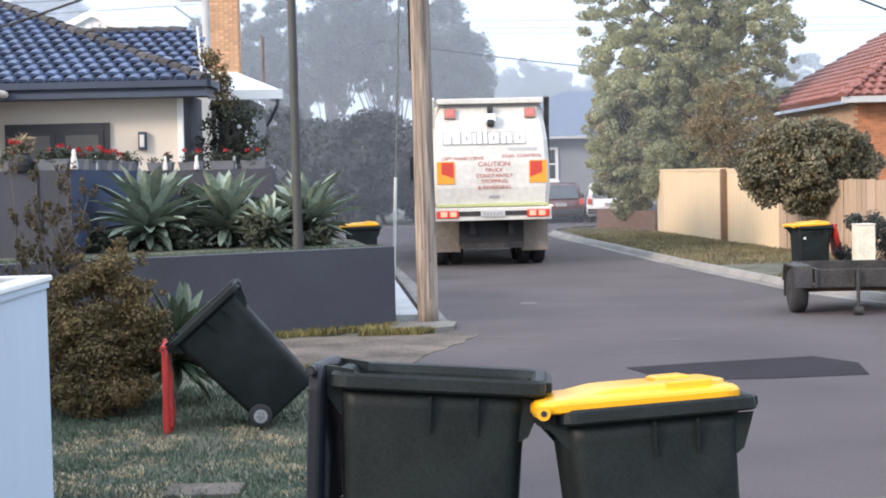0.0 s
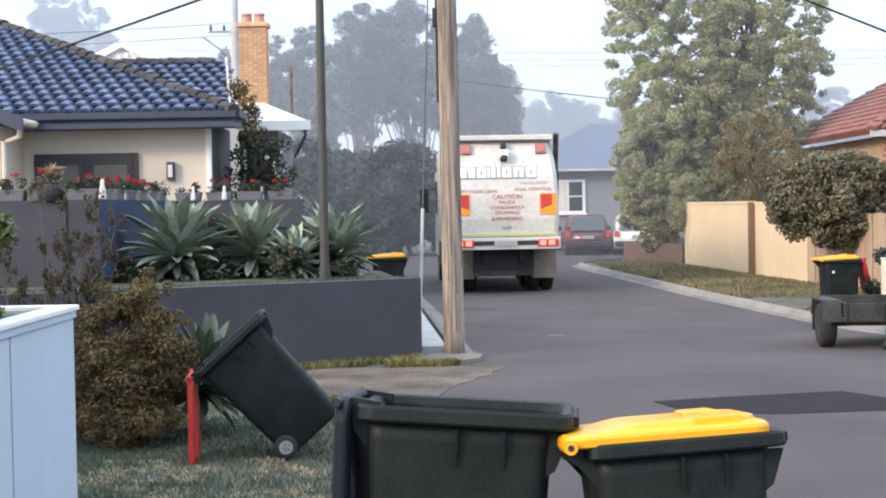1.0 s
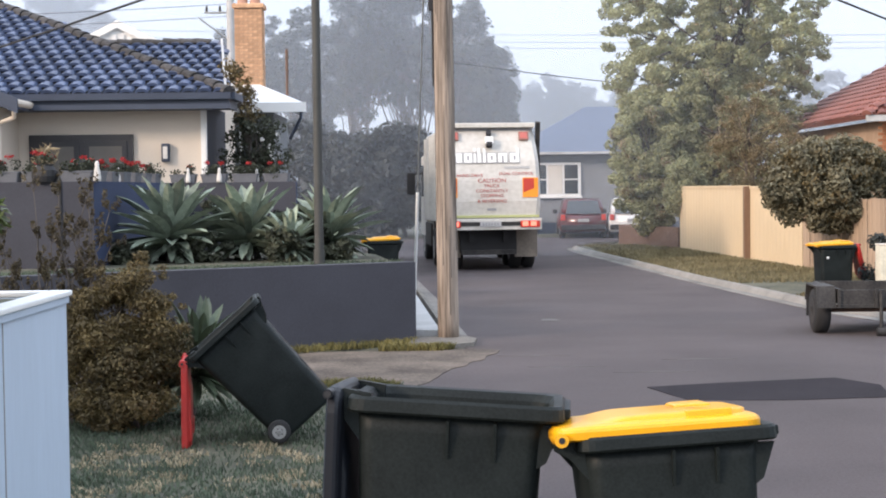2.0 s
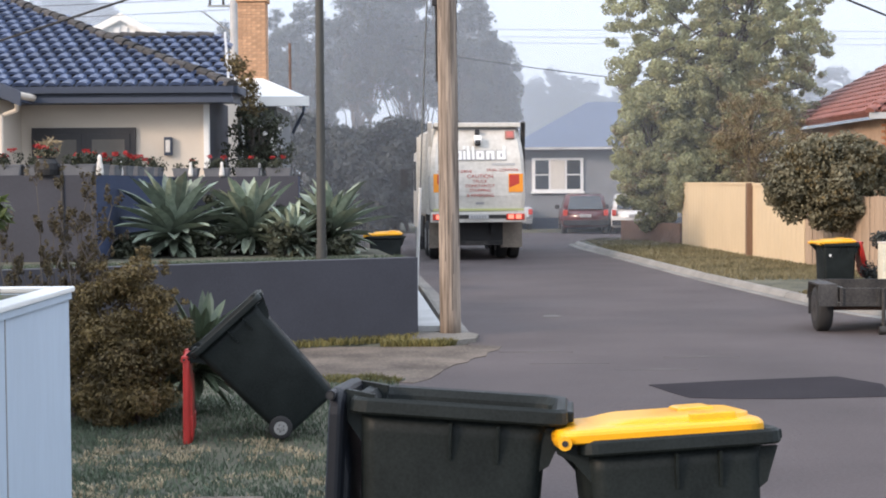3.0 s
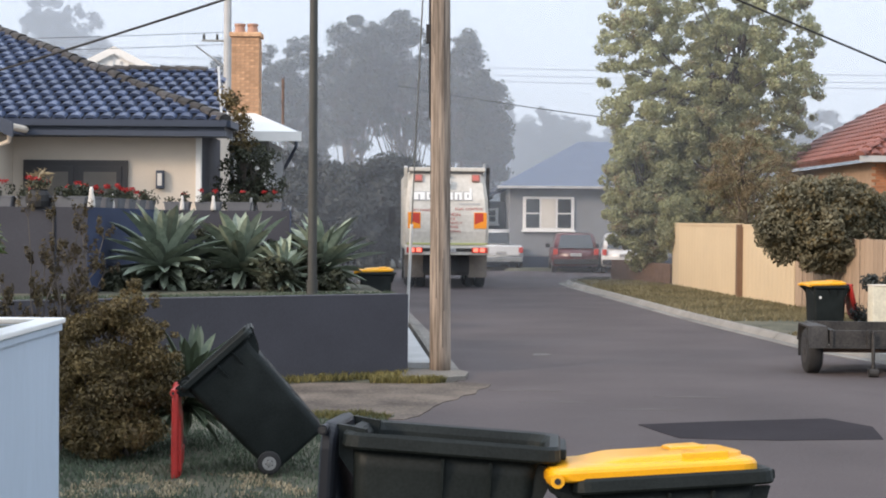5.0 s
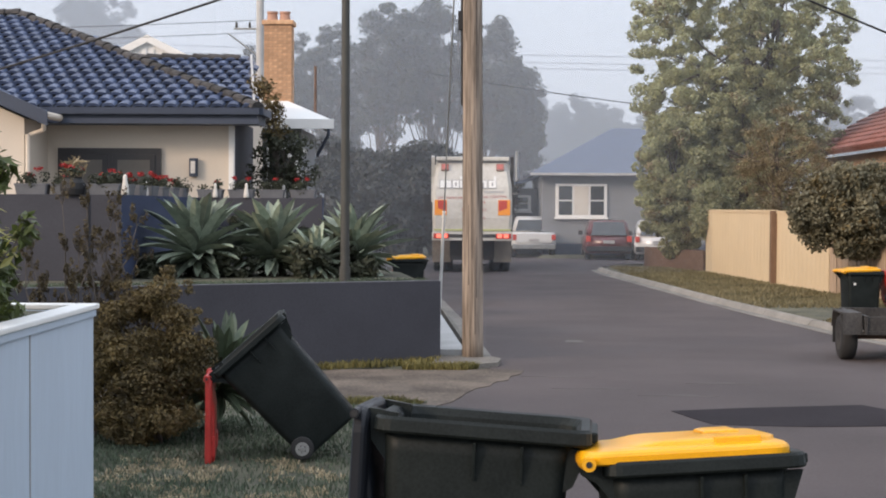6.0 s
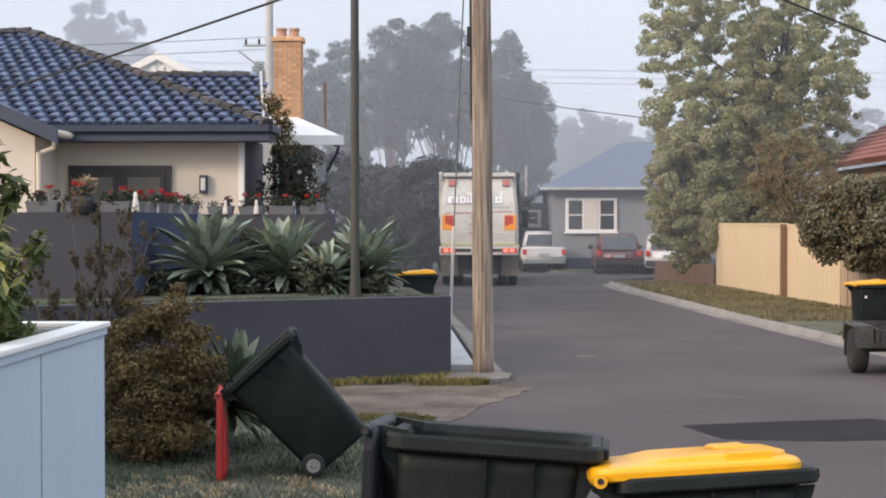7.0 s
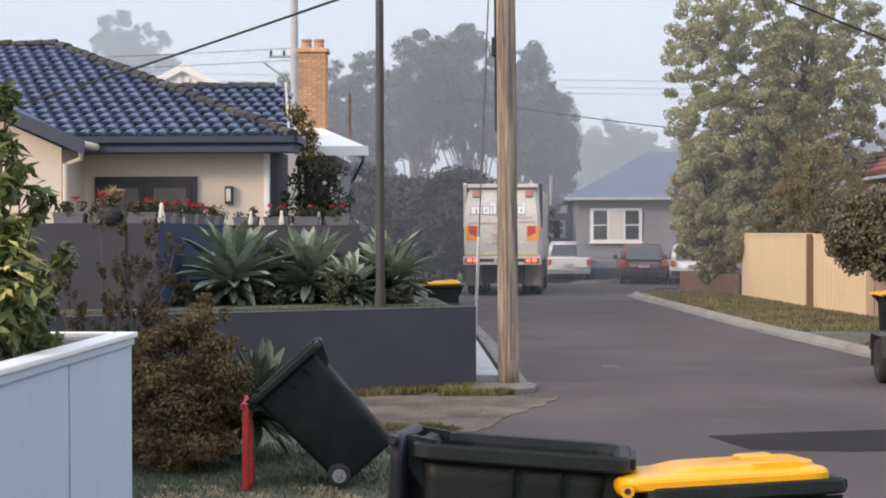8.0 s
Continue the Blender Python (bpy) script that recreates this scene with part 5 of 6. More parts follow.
def letter_pillar():
    t = thing("letterbox", pose(7.43, 25.2, 0.05), "cream rendered letterbox pillar on the verge", "letterbox")
    part("pillar", boxed(-0.155, 0.155, -0.15, 0.15, 0, 0.96, 0.015), LETTER_CREAM, t)
    part("cap", boxed(-0.165, 0.165, -0.16, 0.16, 0.96, 0.985, 0.01), CREAM, t)
    s = thing("shrub", pose(7.7, 25.9, 0.1), "dark green shrub behind the letterbox", "shrub")
    rng = random.Random(3)
    bm = B()
    cen = []
    for i in range(22):
        top = (rng.uniform(-0.4, 0.8), rng.uniform(-0.25, 0.25), rng.uniform(0.3, 1.05))
        limb(bm, (0, 0, 0), top, 0.015, 0.005, rng, 3, 0.1, 5)
        cen.append(top)
    part("stem_frame", bm, BARK, s)
    leaf_cloud("foliage", cen, [(0.16,) * 3] * 22, 3400, 0.04, LEAF_HEDGE, s, 8, 1.8, 0.2)


def car(m, paint, label, kind="hatch", name="car"):
    """Nose towards +y; the tail faces -y."""
    t = thing(name, m, label, "car", "parked cars")
    w = 1.8
    if kind == "hatch":
        lower = [(0.05, 0.35), (0.0, 0.55), (0.05, 0.95), (0.35, 1.0), (3.4, 0.98), (4.3, 0.82), (4.42, 0.5), (4.38, 0.3), (0.15, 0.25)]
        cab = [(0.1, 0.95), (0.28, 1.3), (0.5, 1.52), (1.0, 1.58), (2.2, 1.55), (3.3, 0.98)]
    else:
        lower = [(0.02, 0.5), (0.0, 0.65), (0.02, 1.02), (1.55, 1.02), (3.9, 1.05), (4.8, 0.92), (4.95, 0.55), (4.9, 0.4), (0.15, 0.42)]
        cab = [(1.6, 1.0), (1.72, 1.5), (2.0, 1.68), (2.9, 1.68), (3.9, 1.05)]
    bm = B()
    vs = prism(bm, lower, -w / 2, w / 2, "x")
    bmesh.ops.bevel(bm, geom=bm.edges[:], offset=0.06, segments=2, affect="EDGES")
    body = part("body", bm, paint, t, "", True)
    bm = B()
    vs = prism(bm, cab, -w / 2 + 0.06, w / 2 - 0.06, "x")
    for v in vs:
        v.co.x *= 1 - 0.16 * max(0, (v.co.z - 1.0)) / 0.6
    bmesh.ops.bevel(bm, geom=bm.edges[:], offset=0.05, segments=2, affect="EDGES")
    roof = part("cabin", bm, paint, t, "", True)
    (ya, za), (yb, zb) = cab[0], cab[1]
    if kind == "hatch":
        ya, za, yb, zb = 0.08, 0.98, 0.4, 1.5
    else:
        ya, za, yb, zb = 1.6, 1.08, 1.74, 1.54
    bm = B()
    loft(bm, [[(-0.7, ya - 0.02, za), (0.7, ya - 0.02, za), (0.7, ya + 0.03, za), (-0.7, ya + 0.03, za)], [(-0.58, yb - 0.02, zb), (0.58, yb - 0.02, zb), (0.58, yb + 0.03, zb), (-0.58, yb + 0.03, zb)]])
    part("rear_window", bm, WINDOW, t, "dark rear window")
    for s in (-1, 1):
        bm = B()
        box(bm, s * 0.8 - 0.09, s * 0.8 + 0.09, -0.03, 0.1, 0.72, 0.95, 0.02)
        part("tail_lamp", bm, RED_MARK, t, "red tail lamp")
        bm = B()
        box(bm, s * (w / 2 + 0.1) - 0.09, s * (w / 2 + 0.1) + 0.09, 2.7, 2.8, 0.95, 1.12, 0.02)
        part("mirror", bm, BLACK if kind == "hatch" else paint, t)
        for y in ((0.8, 3.5) if kind == "hatch" else (1.0, 4.1)):
            wheel_part(t, s * (w / 2 - 0.1), y, 0.33, 0.33, 0.22, HUB)
    part("bumper", boxed(-w / 2 + 0.02, w / 2 - 0.02, -0.06, 0.1, 0.35, 0.55, 0.03), BLACK if kind == "hatch" else GALV, t)
    plate = part("number_plate", boxed(-0.22, 0.22, -0.045, -0.01, 0.66, 0.78), PALE_CONCRETE, t, "number plate with dark bars")
    for k in range(5):
        part("plate_bar", boxed(-0.15 + k * 0.065, -0.115 + k * 0.065, -0.052, -0.04, 0.69, 0.75), GREY_INK, plate)
    if kind == "ute":
        part("tailgate", boxed(-0.76, 0.76, -0.025, 0.03, 0.62, 1.0, 0.02), paint, t)
    return t


def cars():
    car(pose(5.72, 60.0, 0.0, 0, 0, -2), CAR_RED, "dark red hatchback parked across the street")
    car(pose(2.9, 62.6, 0.0, 0, 0, 0), CAR_WHITE, "white utility parked beside the grey house", "ute", "utility")
    car(pose(7.6, 59.6, 0.0, 0, 0, -4), CAR_WHITE, "white hatchback half hidden behind the tree")


# ---- planting ----
def agave(m, label, size=1.0, leaves=46, seed=3, wide=1.0, mat=None):
    t = thing("agave", m, label, "agave", "agaves")
    bm = B()
    n, L = 7, 0.85
    rows = []
    for i in range(n + 1):
        k = i / n
        half = 0.105 * (0.42 + 1.9 * k) * (1 - k) ** 0.75 if k < 1 else 0.0
        half = max(half * wide, 0.002)
        z = 0.1 * k + -0.16 * k * k
        rows.append([(-half, L * k, z + half * 0.5), (0, L * k, z), (half, L * k, z + half * 0.5), (0, L * k, z - 0.03 * (1 - k))])
    loft(bm, rows)
    me = mesh_of("leaf", bm, mat or AGAVE)
    rng = random.Random(seed)
    for i in range(leaves):
        k = i / leaves
        lift = 80 - 112 * k ** 0.85 + rng.uniform(-12, 12)
        az = i * 137.5 + rng.uniform(-16, 16)
        s = size * (0.72 + 0.4 * math.sin(math.pi * min(1, k + 0.15))) * rng.uniform(0.76, 1.14)
        ob = new("leaf", me)
        ob.parent = t
        ob.matrix_basis = pose(0, 0, 0.52 * size * (1 - k * 0.35), 0, 0, az) @ pose(0, 0.03 * size, 0, lift) @ Matrix.Scale(s, 4)
    bm = B()
    rod(bm, (0, 0, -0.1), (0, 0, 0.45 * size), 0.09 * size, 0.06 * size, 8)
    part("stem", bm, BARK, t)
    return t


def agaves():
    lab = "large grey green agave with broad pointed leaves in the raised bed"
    agave(pose(-3.92, 22.4, 0.9, 4, 0, 20), lab, 1.0, 96, 3, 1.1)
    agave(pose(-2.85, 22.8, 0.9, 0, 6, 80), lab, 0.98, 90, 8, 1.1)
    agave(pose(-1.62, 23.2, 0.88, -3, 4, 130), lab, 0.95, 90, 12, 1.1)
    agave(pose(-2.15, 22.2, 0.95, 0, 0, 10), "smaller agave between the large ones", 0.62, 48, 17, 1.1)
    for x, y, w, hgt in ((-4.55, 21.9, 0.35, 0.2), (-3.4, 22.3, 0.4, 0.3), (-2.3, 22.0, 0.35, 0.25), (-1.5, 22.5, 0.25, 0.18), (-2.75, 22.9, 0.4, 0.4), (-3.85, 23.0, 0.45, 0.3), (-1.9, 22.9, 0.35, 0.35), (-3.3, 23.6, 0.5, 0.5), (-2.2, 23.7, 0.5, 0.5)):
        t = thing("low_shrub", pose(x, y, 0.95), "dark low undergrowth beneath the agaves", "shrub", "undergrowth in the raised bed")
        bm = B()
        rng = random.Random(int(x * 100))
        cen, rad = clumps(rng, (0, 0, hgt), (w, 0.25, hgt), 20, 0.06, 0.15)
        for q in cen[:8]:
            limb(bm, (rng.uniform(-0.1, 0.1), 0, -0.05), q, 0.01, 0.004, rng, 3, 0.15, 5)
        part("stem_frame", bm, BARK, t)
        leaf_cloud("foliage", cen, rad, 1500, 0.045, LEAF_DARK, t, 31, 2.2, 0.2)
    agave(pose(-2.24, 13.65, 0.1, 0, 10, 10), "narrow leafed green agave beside the bronze shrub", 0.74, 84, 23, 0.85, AGAVE_DARK)


def shrubs():
    rng = random.Random(11)
    t = thing("shrub", pose(-2.68, 13.1, 0), "dense bronze green shrub on the lawn", "shrub")
    bm = B()
    cen, rad = clumps(rng, (-0.02, 0, 0.66), (0.46, 0.42, 0.66), 90, 0.08, 0.2)
    for c in cen[:22]:
        limb(bm, (rng.uniform(-0.15, 0.15), rng.uniform(-0.1, 0.1), 0), c, 0.018, 0.006, rng, 4, 0.2, 5)
    part("stem_frame", bm, BARK, t)
    leaf_cloud("foliage", cen, rad, 34000, 0.019, LEAF_BRONZE, t, 4, 1.9, 0.15)
    leaf_cloud("low_foliage", *clumps(rng, (-0.06, -0.1, 0.24), (0.42, 0.4, 0.22), 30, 0.08, 0.18), 9500, 0.019, LEAF_BRONZE, t, 6, 2.2, 0.3)
    leaf_cloud("outer_foliage", *clumps(rng, (0.0, 0, 0.76), (0.56, 0.42, 0.76), 90, 0.03, 0.07, 0.7), 5200, 0.018, LEAF_BRONZE, t, 14, 2.2, 0.1)
    t = thing("shrub", pose(-3.45, 13.5, 0), "sparse twiggy shrub with upright sprigs", "shrub")
    bm = B()
    cen, rad = [], []
    for i in range(17):
        top = (rng.uniform(-0.6, 0.62), rng.uniform(-0.3, 0.3), rng.uniform(1.2, 2.1))
        pts = limb(bm, (rng.uniform(-0.3, 0.3), rng.uniform(-0.2, 0.2), 0), top, 0.016, 0.004, rng, 6, 0.12, 5)
        for p in pts[2:]:
            for k in range(3):
                q = Vector(p) + Vector((rng.uniform(-0.11, 0.11), rng.uniform(-0.08, 0.08), rng.uniform(0.02, 0.24)))
                limb(bm, p, q, 0.005, 0.002, rng, 2, 0.1, 4)
                cen += [tuple(q), tuple(p.lerp(q, 0.5))]
                rad += [(0.022, 0.022, 0.055)] * 2
    part("stem_frame", bm, BARK, t)
    leaf_cloud("foliage", cen, rad, 10500, 0.018, LEAF_TWIG, t, 9, 2.2, 0.2)
    cen, rad = clumps(rng, (-0.3, 0, 0.6), (0.8, 0.4, 0.5), 30, 0.12, 0.22)
    leaf_cloud("lower_foliage", cen, rad, 6000, 0.026, LEAF_TWIG, t, 10, 1.8, 0.3)
    # dark leafed small tree beside the house
    t = tree("small_tree", (-3.85, 31.6, 1.0), 3.6, ((0.16, 0, 1.7), (0.74, 0.5, 1.1)), "dark leafed small tree with pale blossoms beside the house", LEAF_DARK, 3600, 0.055, 21, 3, 0.035, (0.1, 0.24), 90)
    rng = random.Random(77)
    bm = B()
    sprays = []
    for k in range(22):
        h = rng.uniform(0, 1)
        q = (0.05 - 0.42 * h + rng.uniform(-0.3, 0.3) * (1 - 0.6 * h), rng.uniform(-0.2, 0.2), 2.4 + 1.35 * h)
        limb(bm, (0.0, 0, 1.8), q, 0.012, 0.004, rng, 4, 0.08, 5)
        sprays.append(q)
    part("upper_stem", bm, BARK, t)
    leaf_cloud("upper_crown", sprays, [(0.2, 0.2, 0.18)] * 22, 1300, 0.05, LEAF_BRONZE, t, 78, 1.7, 0.2)
    petals = [(rng.uniform(0.2, 0.8), -0.4, rng.uniform(0.8, 2.2)) for _ in range(12)]
    leaf_cloud("blossom", petals, [(0.06, 0.06, 0.06)] * 12, 48, 0.04, FELT, t, 79, 1.2, 0.2)
    # clipped round shrub over the fence
    tree("round_shrub", (9.35, 33.4, 0.1), 3.4, ((-0.8, -0.4, 1.94), (1.46, 0.9, 1.0)), "dense round brownish olive shrub leaning over the fence", LEAF_OLIVE, 40000, 0.06, 31, 3, 0.07, (0.14, 0.3), 300, (LEAF_BRONZE, 3, 7000), "", 0.3, 0.0, 0.55, 0.3)
    # large tree behind the fence
    tree("large_tree", (8.6, 50.2, 0.1), 10, ((0.45, 0, 6.7), (3.75, 2.6, 4.6)), "tall leafy tree with gaps of sky behind the fence", LEAF_TREE, 110000, 0.072, 41, 4, 0.13, (0.12, 0.34), 980, (LEAF_AUTUMN, 9, 6000), "", 0.3, 0.0, 0.25, 0.2, 1.5)
    tree("tree", (7.1, 48.8, 0.1), 5, ((-0.3, 0, 2.75), (1.3, 1.2, 2.3)), "dense olive tree at the fence end", LEAF_TREE, 38000, 0.072, 43, 2, 0.12, (0.14, 0.34), 260, (LEAF_AUTUMN, 4, 6000), "", 0.3, 0.0, 0.4, 0.55, 1.4)
    tree("tree", (8.6, 48.6, 0.1), 5, ((0.3, 0, 3.2), (2.3, 1.0, 2.3)), "dense green tree behind the fence", LEAF_TREE, 40000, 0.072, 45, 2, 0.12, (0.14, 0.34), 280, None, "", 0.3, 0.0, 0.4, 0.55, 1.4)
    tree("tree", (7.75, 47.2, 0.1), 3, ((-0.15, -0.5, 1.85), (0.62, 0.5, 0.9)), "leafy green bush spilling over the fence end", LEAF_TREE, 11000, 0.065, 49, 2, 0.06, (0.12, 0.28), 80, None, "", 0.3, 0.0, 0.3, 0.2, 1.5)
    tree("tree", (9.3, 44.0, 0.1), 5, ((-0.1, 0, 3.1), (1.35, 1.0, 1.8)), "wispy rusty brown shrub tree behind the fence", LEAF_AUTUMN, 22000, 0.034, 47, 3, 0.06, (0.2, 0.5), 110, (LEAF_OLIVE, 3, 3000), "", 0.3, 0.55)


def far_trees():
    gums = [((-6.9, 80, 0), 12, (0, 0, 8.0), (2.4, 2, 3.6), 71), ((-3.7, 76, 0), 12.8, (0, 0, 8.9), (2.2, 2, 3.4), 72), ((-1.4, 77, 0), 12.8, (0, 0, 9.1), (2.3, 2, 3.5), 73), ((1.0, 77, 0), 12, (0, 0, 8.4), (2.1, 2, 3.3), 76), ((2.7, 79, 0), 9, (0, 0, 6.4), (1.5, 2, 3.3), 75), ((-10.2, 84, 0), 11, (0, 0, 7.6), (3.0, 2, 4.2), 74)]
    for base, h, cc, cs, seed in gums:
        tree("gum_tree", base, h, (cc, cs), "tall hazy gum tree with bare forked trunks", LEAF_GUM, 15500, 0.13, seed, 4, 0.13, (0.2, 0.6), 150, None, "gum trees", 0.15)
    for x, y, z, w, seed in ((-9.0, 66, 2.3, 2.4, 81), (-6.0, 64, 2.4, 2.4, 82), (-3.6, 63.5, 2.3, 2.1, 86), (-1.6, 64.5, 2.3, 2.0, 83), (0.3, 66, 2.0, 1.7, 84), (-12.5, 68, 2.4, 2.4, 85)):
        tree("hedge_shrub", (x, y, 0), 4, ((0, 0, z), (w, 1.4, z)), "dark dense shrubbery in the mist", LEAF_HEDGE, 16000, 0.16, seed, 2, 0.1, (0.4, 0.8), 80, None, "far shrubs", 0.3, 0.0, 0.3, 0.3)
    for k, (x, y, h, w) in enumerate(((5.4, 120, 11.0, 3.0), (8.4, 123, 11.4, 3.2), (11.6, 122, 10.6, 3.2), (15, 121, 9.6, 3.4), (20, 118, 9, 3.6), (25.5, 122, 11.0, 4.0), (30, 121, 11.6, 4.0), (34.5, 120, 11, 4))):
        tree("far_tree", (x, y, 0), h, ((0, 0, h * 0.55), (w, 2.5, h * 0.42)), "pale hazy tree on the skyline", LEAF_GUM, 13000, 0.22, 90 + k, 2, 0.2, (0.35, 0.9), 150, None, "skyline trees", 0.3, 0.0, 0.3, 0.3)
    tree("far_tree", (-27.2, 112, 0), 18.5, ((0, 0, 14.0), (3.5, 2.5, 4.6)), "pale feathery tree on the skyline", LEAF_GUM, 16000, 0.2, 99, 2, 0.2, (0.35, 0.75), 150, None, "skyline trees")


def blades(name, area, count, hgt, mat, label, seed, density=None, wide=0.006):
    """Grass as one mesh of narrow bent blades over an outlined patch."""
    rng = np.random.default_rng(seed)
    x0, x1, y0, y1 = area
    n = 0
    verts, faces = [], []
    while n < count:
        x, y = rng.uniform(x0, x1), rng.uniform(y0, y1)
        if density and rng.random() > density(x, y):
            n += 0.25
            continue
        z = max(ground_z(x, y), 0.0)
        if density:
            z = density(x, y, True)
        a = rng.uniform(0, math.tau)
        h = hgt * rng.uniform(0.4, 1.3)
        lx, ly = rng.normal(0, 0.5, 2) * h
        c, s = math.cos(a) * wide, math.sin(a) * wide
        b = len(verts)
        verts += [(x - c, y - s, z - 0.01), (x + c, y + s, z - 0.01), (x + lx * 0.4 + c * 0.7, y + ly * 0.4 + s * 0.7, z + h * 0.6), (x + lx * 0.4 - c * 0.7, y + ly * 0.4 - s * 0.7, z + h * 0.6), (x + lx, y + ly, z + h)]
        faces += [(b, b + 1, b + 2, b + 3), (b + 3, b + 2, b + 4)]
        n += 1
    me = bpy.data.meshes.new(name)
    me.from_pydata(verts, [], faces)
    me.materials.append(mat)
    return tagged(new(name, me), label, "grass", kind="stuff")


def grass():
    def lawn(x, y, height=False):
        if height:
            return ground_z(x, y)
        if x > edge_at(ROAD_LEFT, y) - 0.1 and y > 8 or (y > 15.9 and x > -6):
            return 0
        return min(1, 0.15 + 0.85 * max(0, noise.noise((x * 0.9, y * 0.9, 0)) + 0.45))
    blades("lawn_grass", (-4.6, 1.0, 6.2, 16.0), 52000, 0.045, GRASS, "short cold lawn grass with thin patches", 3, lawn)
    def straw(x, y, height=False):
        if height:
            return ground_z(x, y)
        if x > edge_at(ROAD_LEFT, y) - 0.1 and y > 8:
            return 0
        return max(0.0, noise.noise((x * 3.3 + 5, y * 2.6, 4)) * 2.2 + noise.noise((x * 0.7, y * 1.1, 9)) - 0.15) * (1.6 if 8.6 < y < 12.2 else 0.0)
    blades("dry_stalks", (-4.6, 0.2, 8.2, 12.4), 12000, 0.03, STRAW, "straw coloured dead stalks in the lawn", 5, straw, 0.011)
    def strip(x, y, height=False):
        if height:
            return 0.012
        yy = 17.1 + (x + 6.2) * 0.517
        return 1.0 if yy - 0.42 < y < yy - 0.02 else 0
    blades("verge_grass", (-5.5, -0.3, 16.5, 20.1), 9000, 0.075, GRASS_YELLOW, "yellowing grass strip at the wall's foot", 6, strip, 0.008)
    def corner(x, y, height=False):
        if height:
            return 0.01
        return 0.95 if y < 19.3 and y > 19.02 + 0.35 * max(0, x) and x < 0.1 + 0.3 * noise.noise((x * 4, y * 4, 1)) else 0
    blades("corner_grass", (-0.75, 0.3, 18.95, 19.32), 1500, 0.085, GRASS_YELLOW, "tuft of grass before the kerb corner", 16, corner, 0.008)
    def tuft(x, y, height=False):
        if height:
            return 0.0
        return 1.0 if (x + 0.95) ** 2 / 0.22 + (y - 15.8) ** 2 / 0.06 < 1 + noise.noise((x * 5, y * 5, 2)) else 0
    blades("lawn_tuft", (-1.6, -0.4, 15.4, 16.2), 1800, 0.06, GRASS_YELLOW, "yellowing grass tuft between lawn and driveway", 18, tuft, 0.007)
    def moss(x, y, height=False):
        if height:
            return 1.0
        yy = 17.3 + (x + 6.2) * 0.512
        return 1.0 if yy + 0.02 < y < yy + 1.0 else 0
    blades("bed_grass", (-6.0, -0.5, 17.2, 20.8), 14000, 0.08, GRASS, "low grass along the top of the wall", 7, moss, 0.008)
    def right(x, y, height=False):
        if height:
            return 0.1
        return 0.9 if edge_at(ROAD_RIGHT, y) + 0.14 < x < edge_at(ROAD_RIGHT, y) + 3.4 and not 26.5 < y < 30 else 0
    blades("kerb_grass", (4.8, 11.0, 22, 50), 40000, 0.07, GRASS_DRY, "brownish grass verge along the fence", 8, right, 0.014)


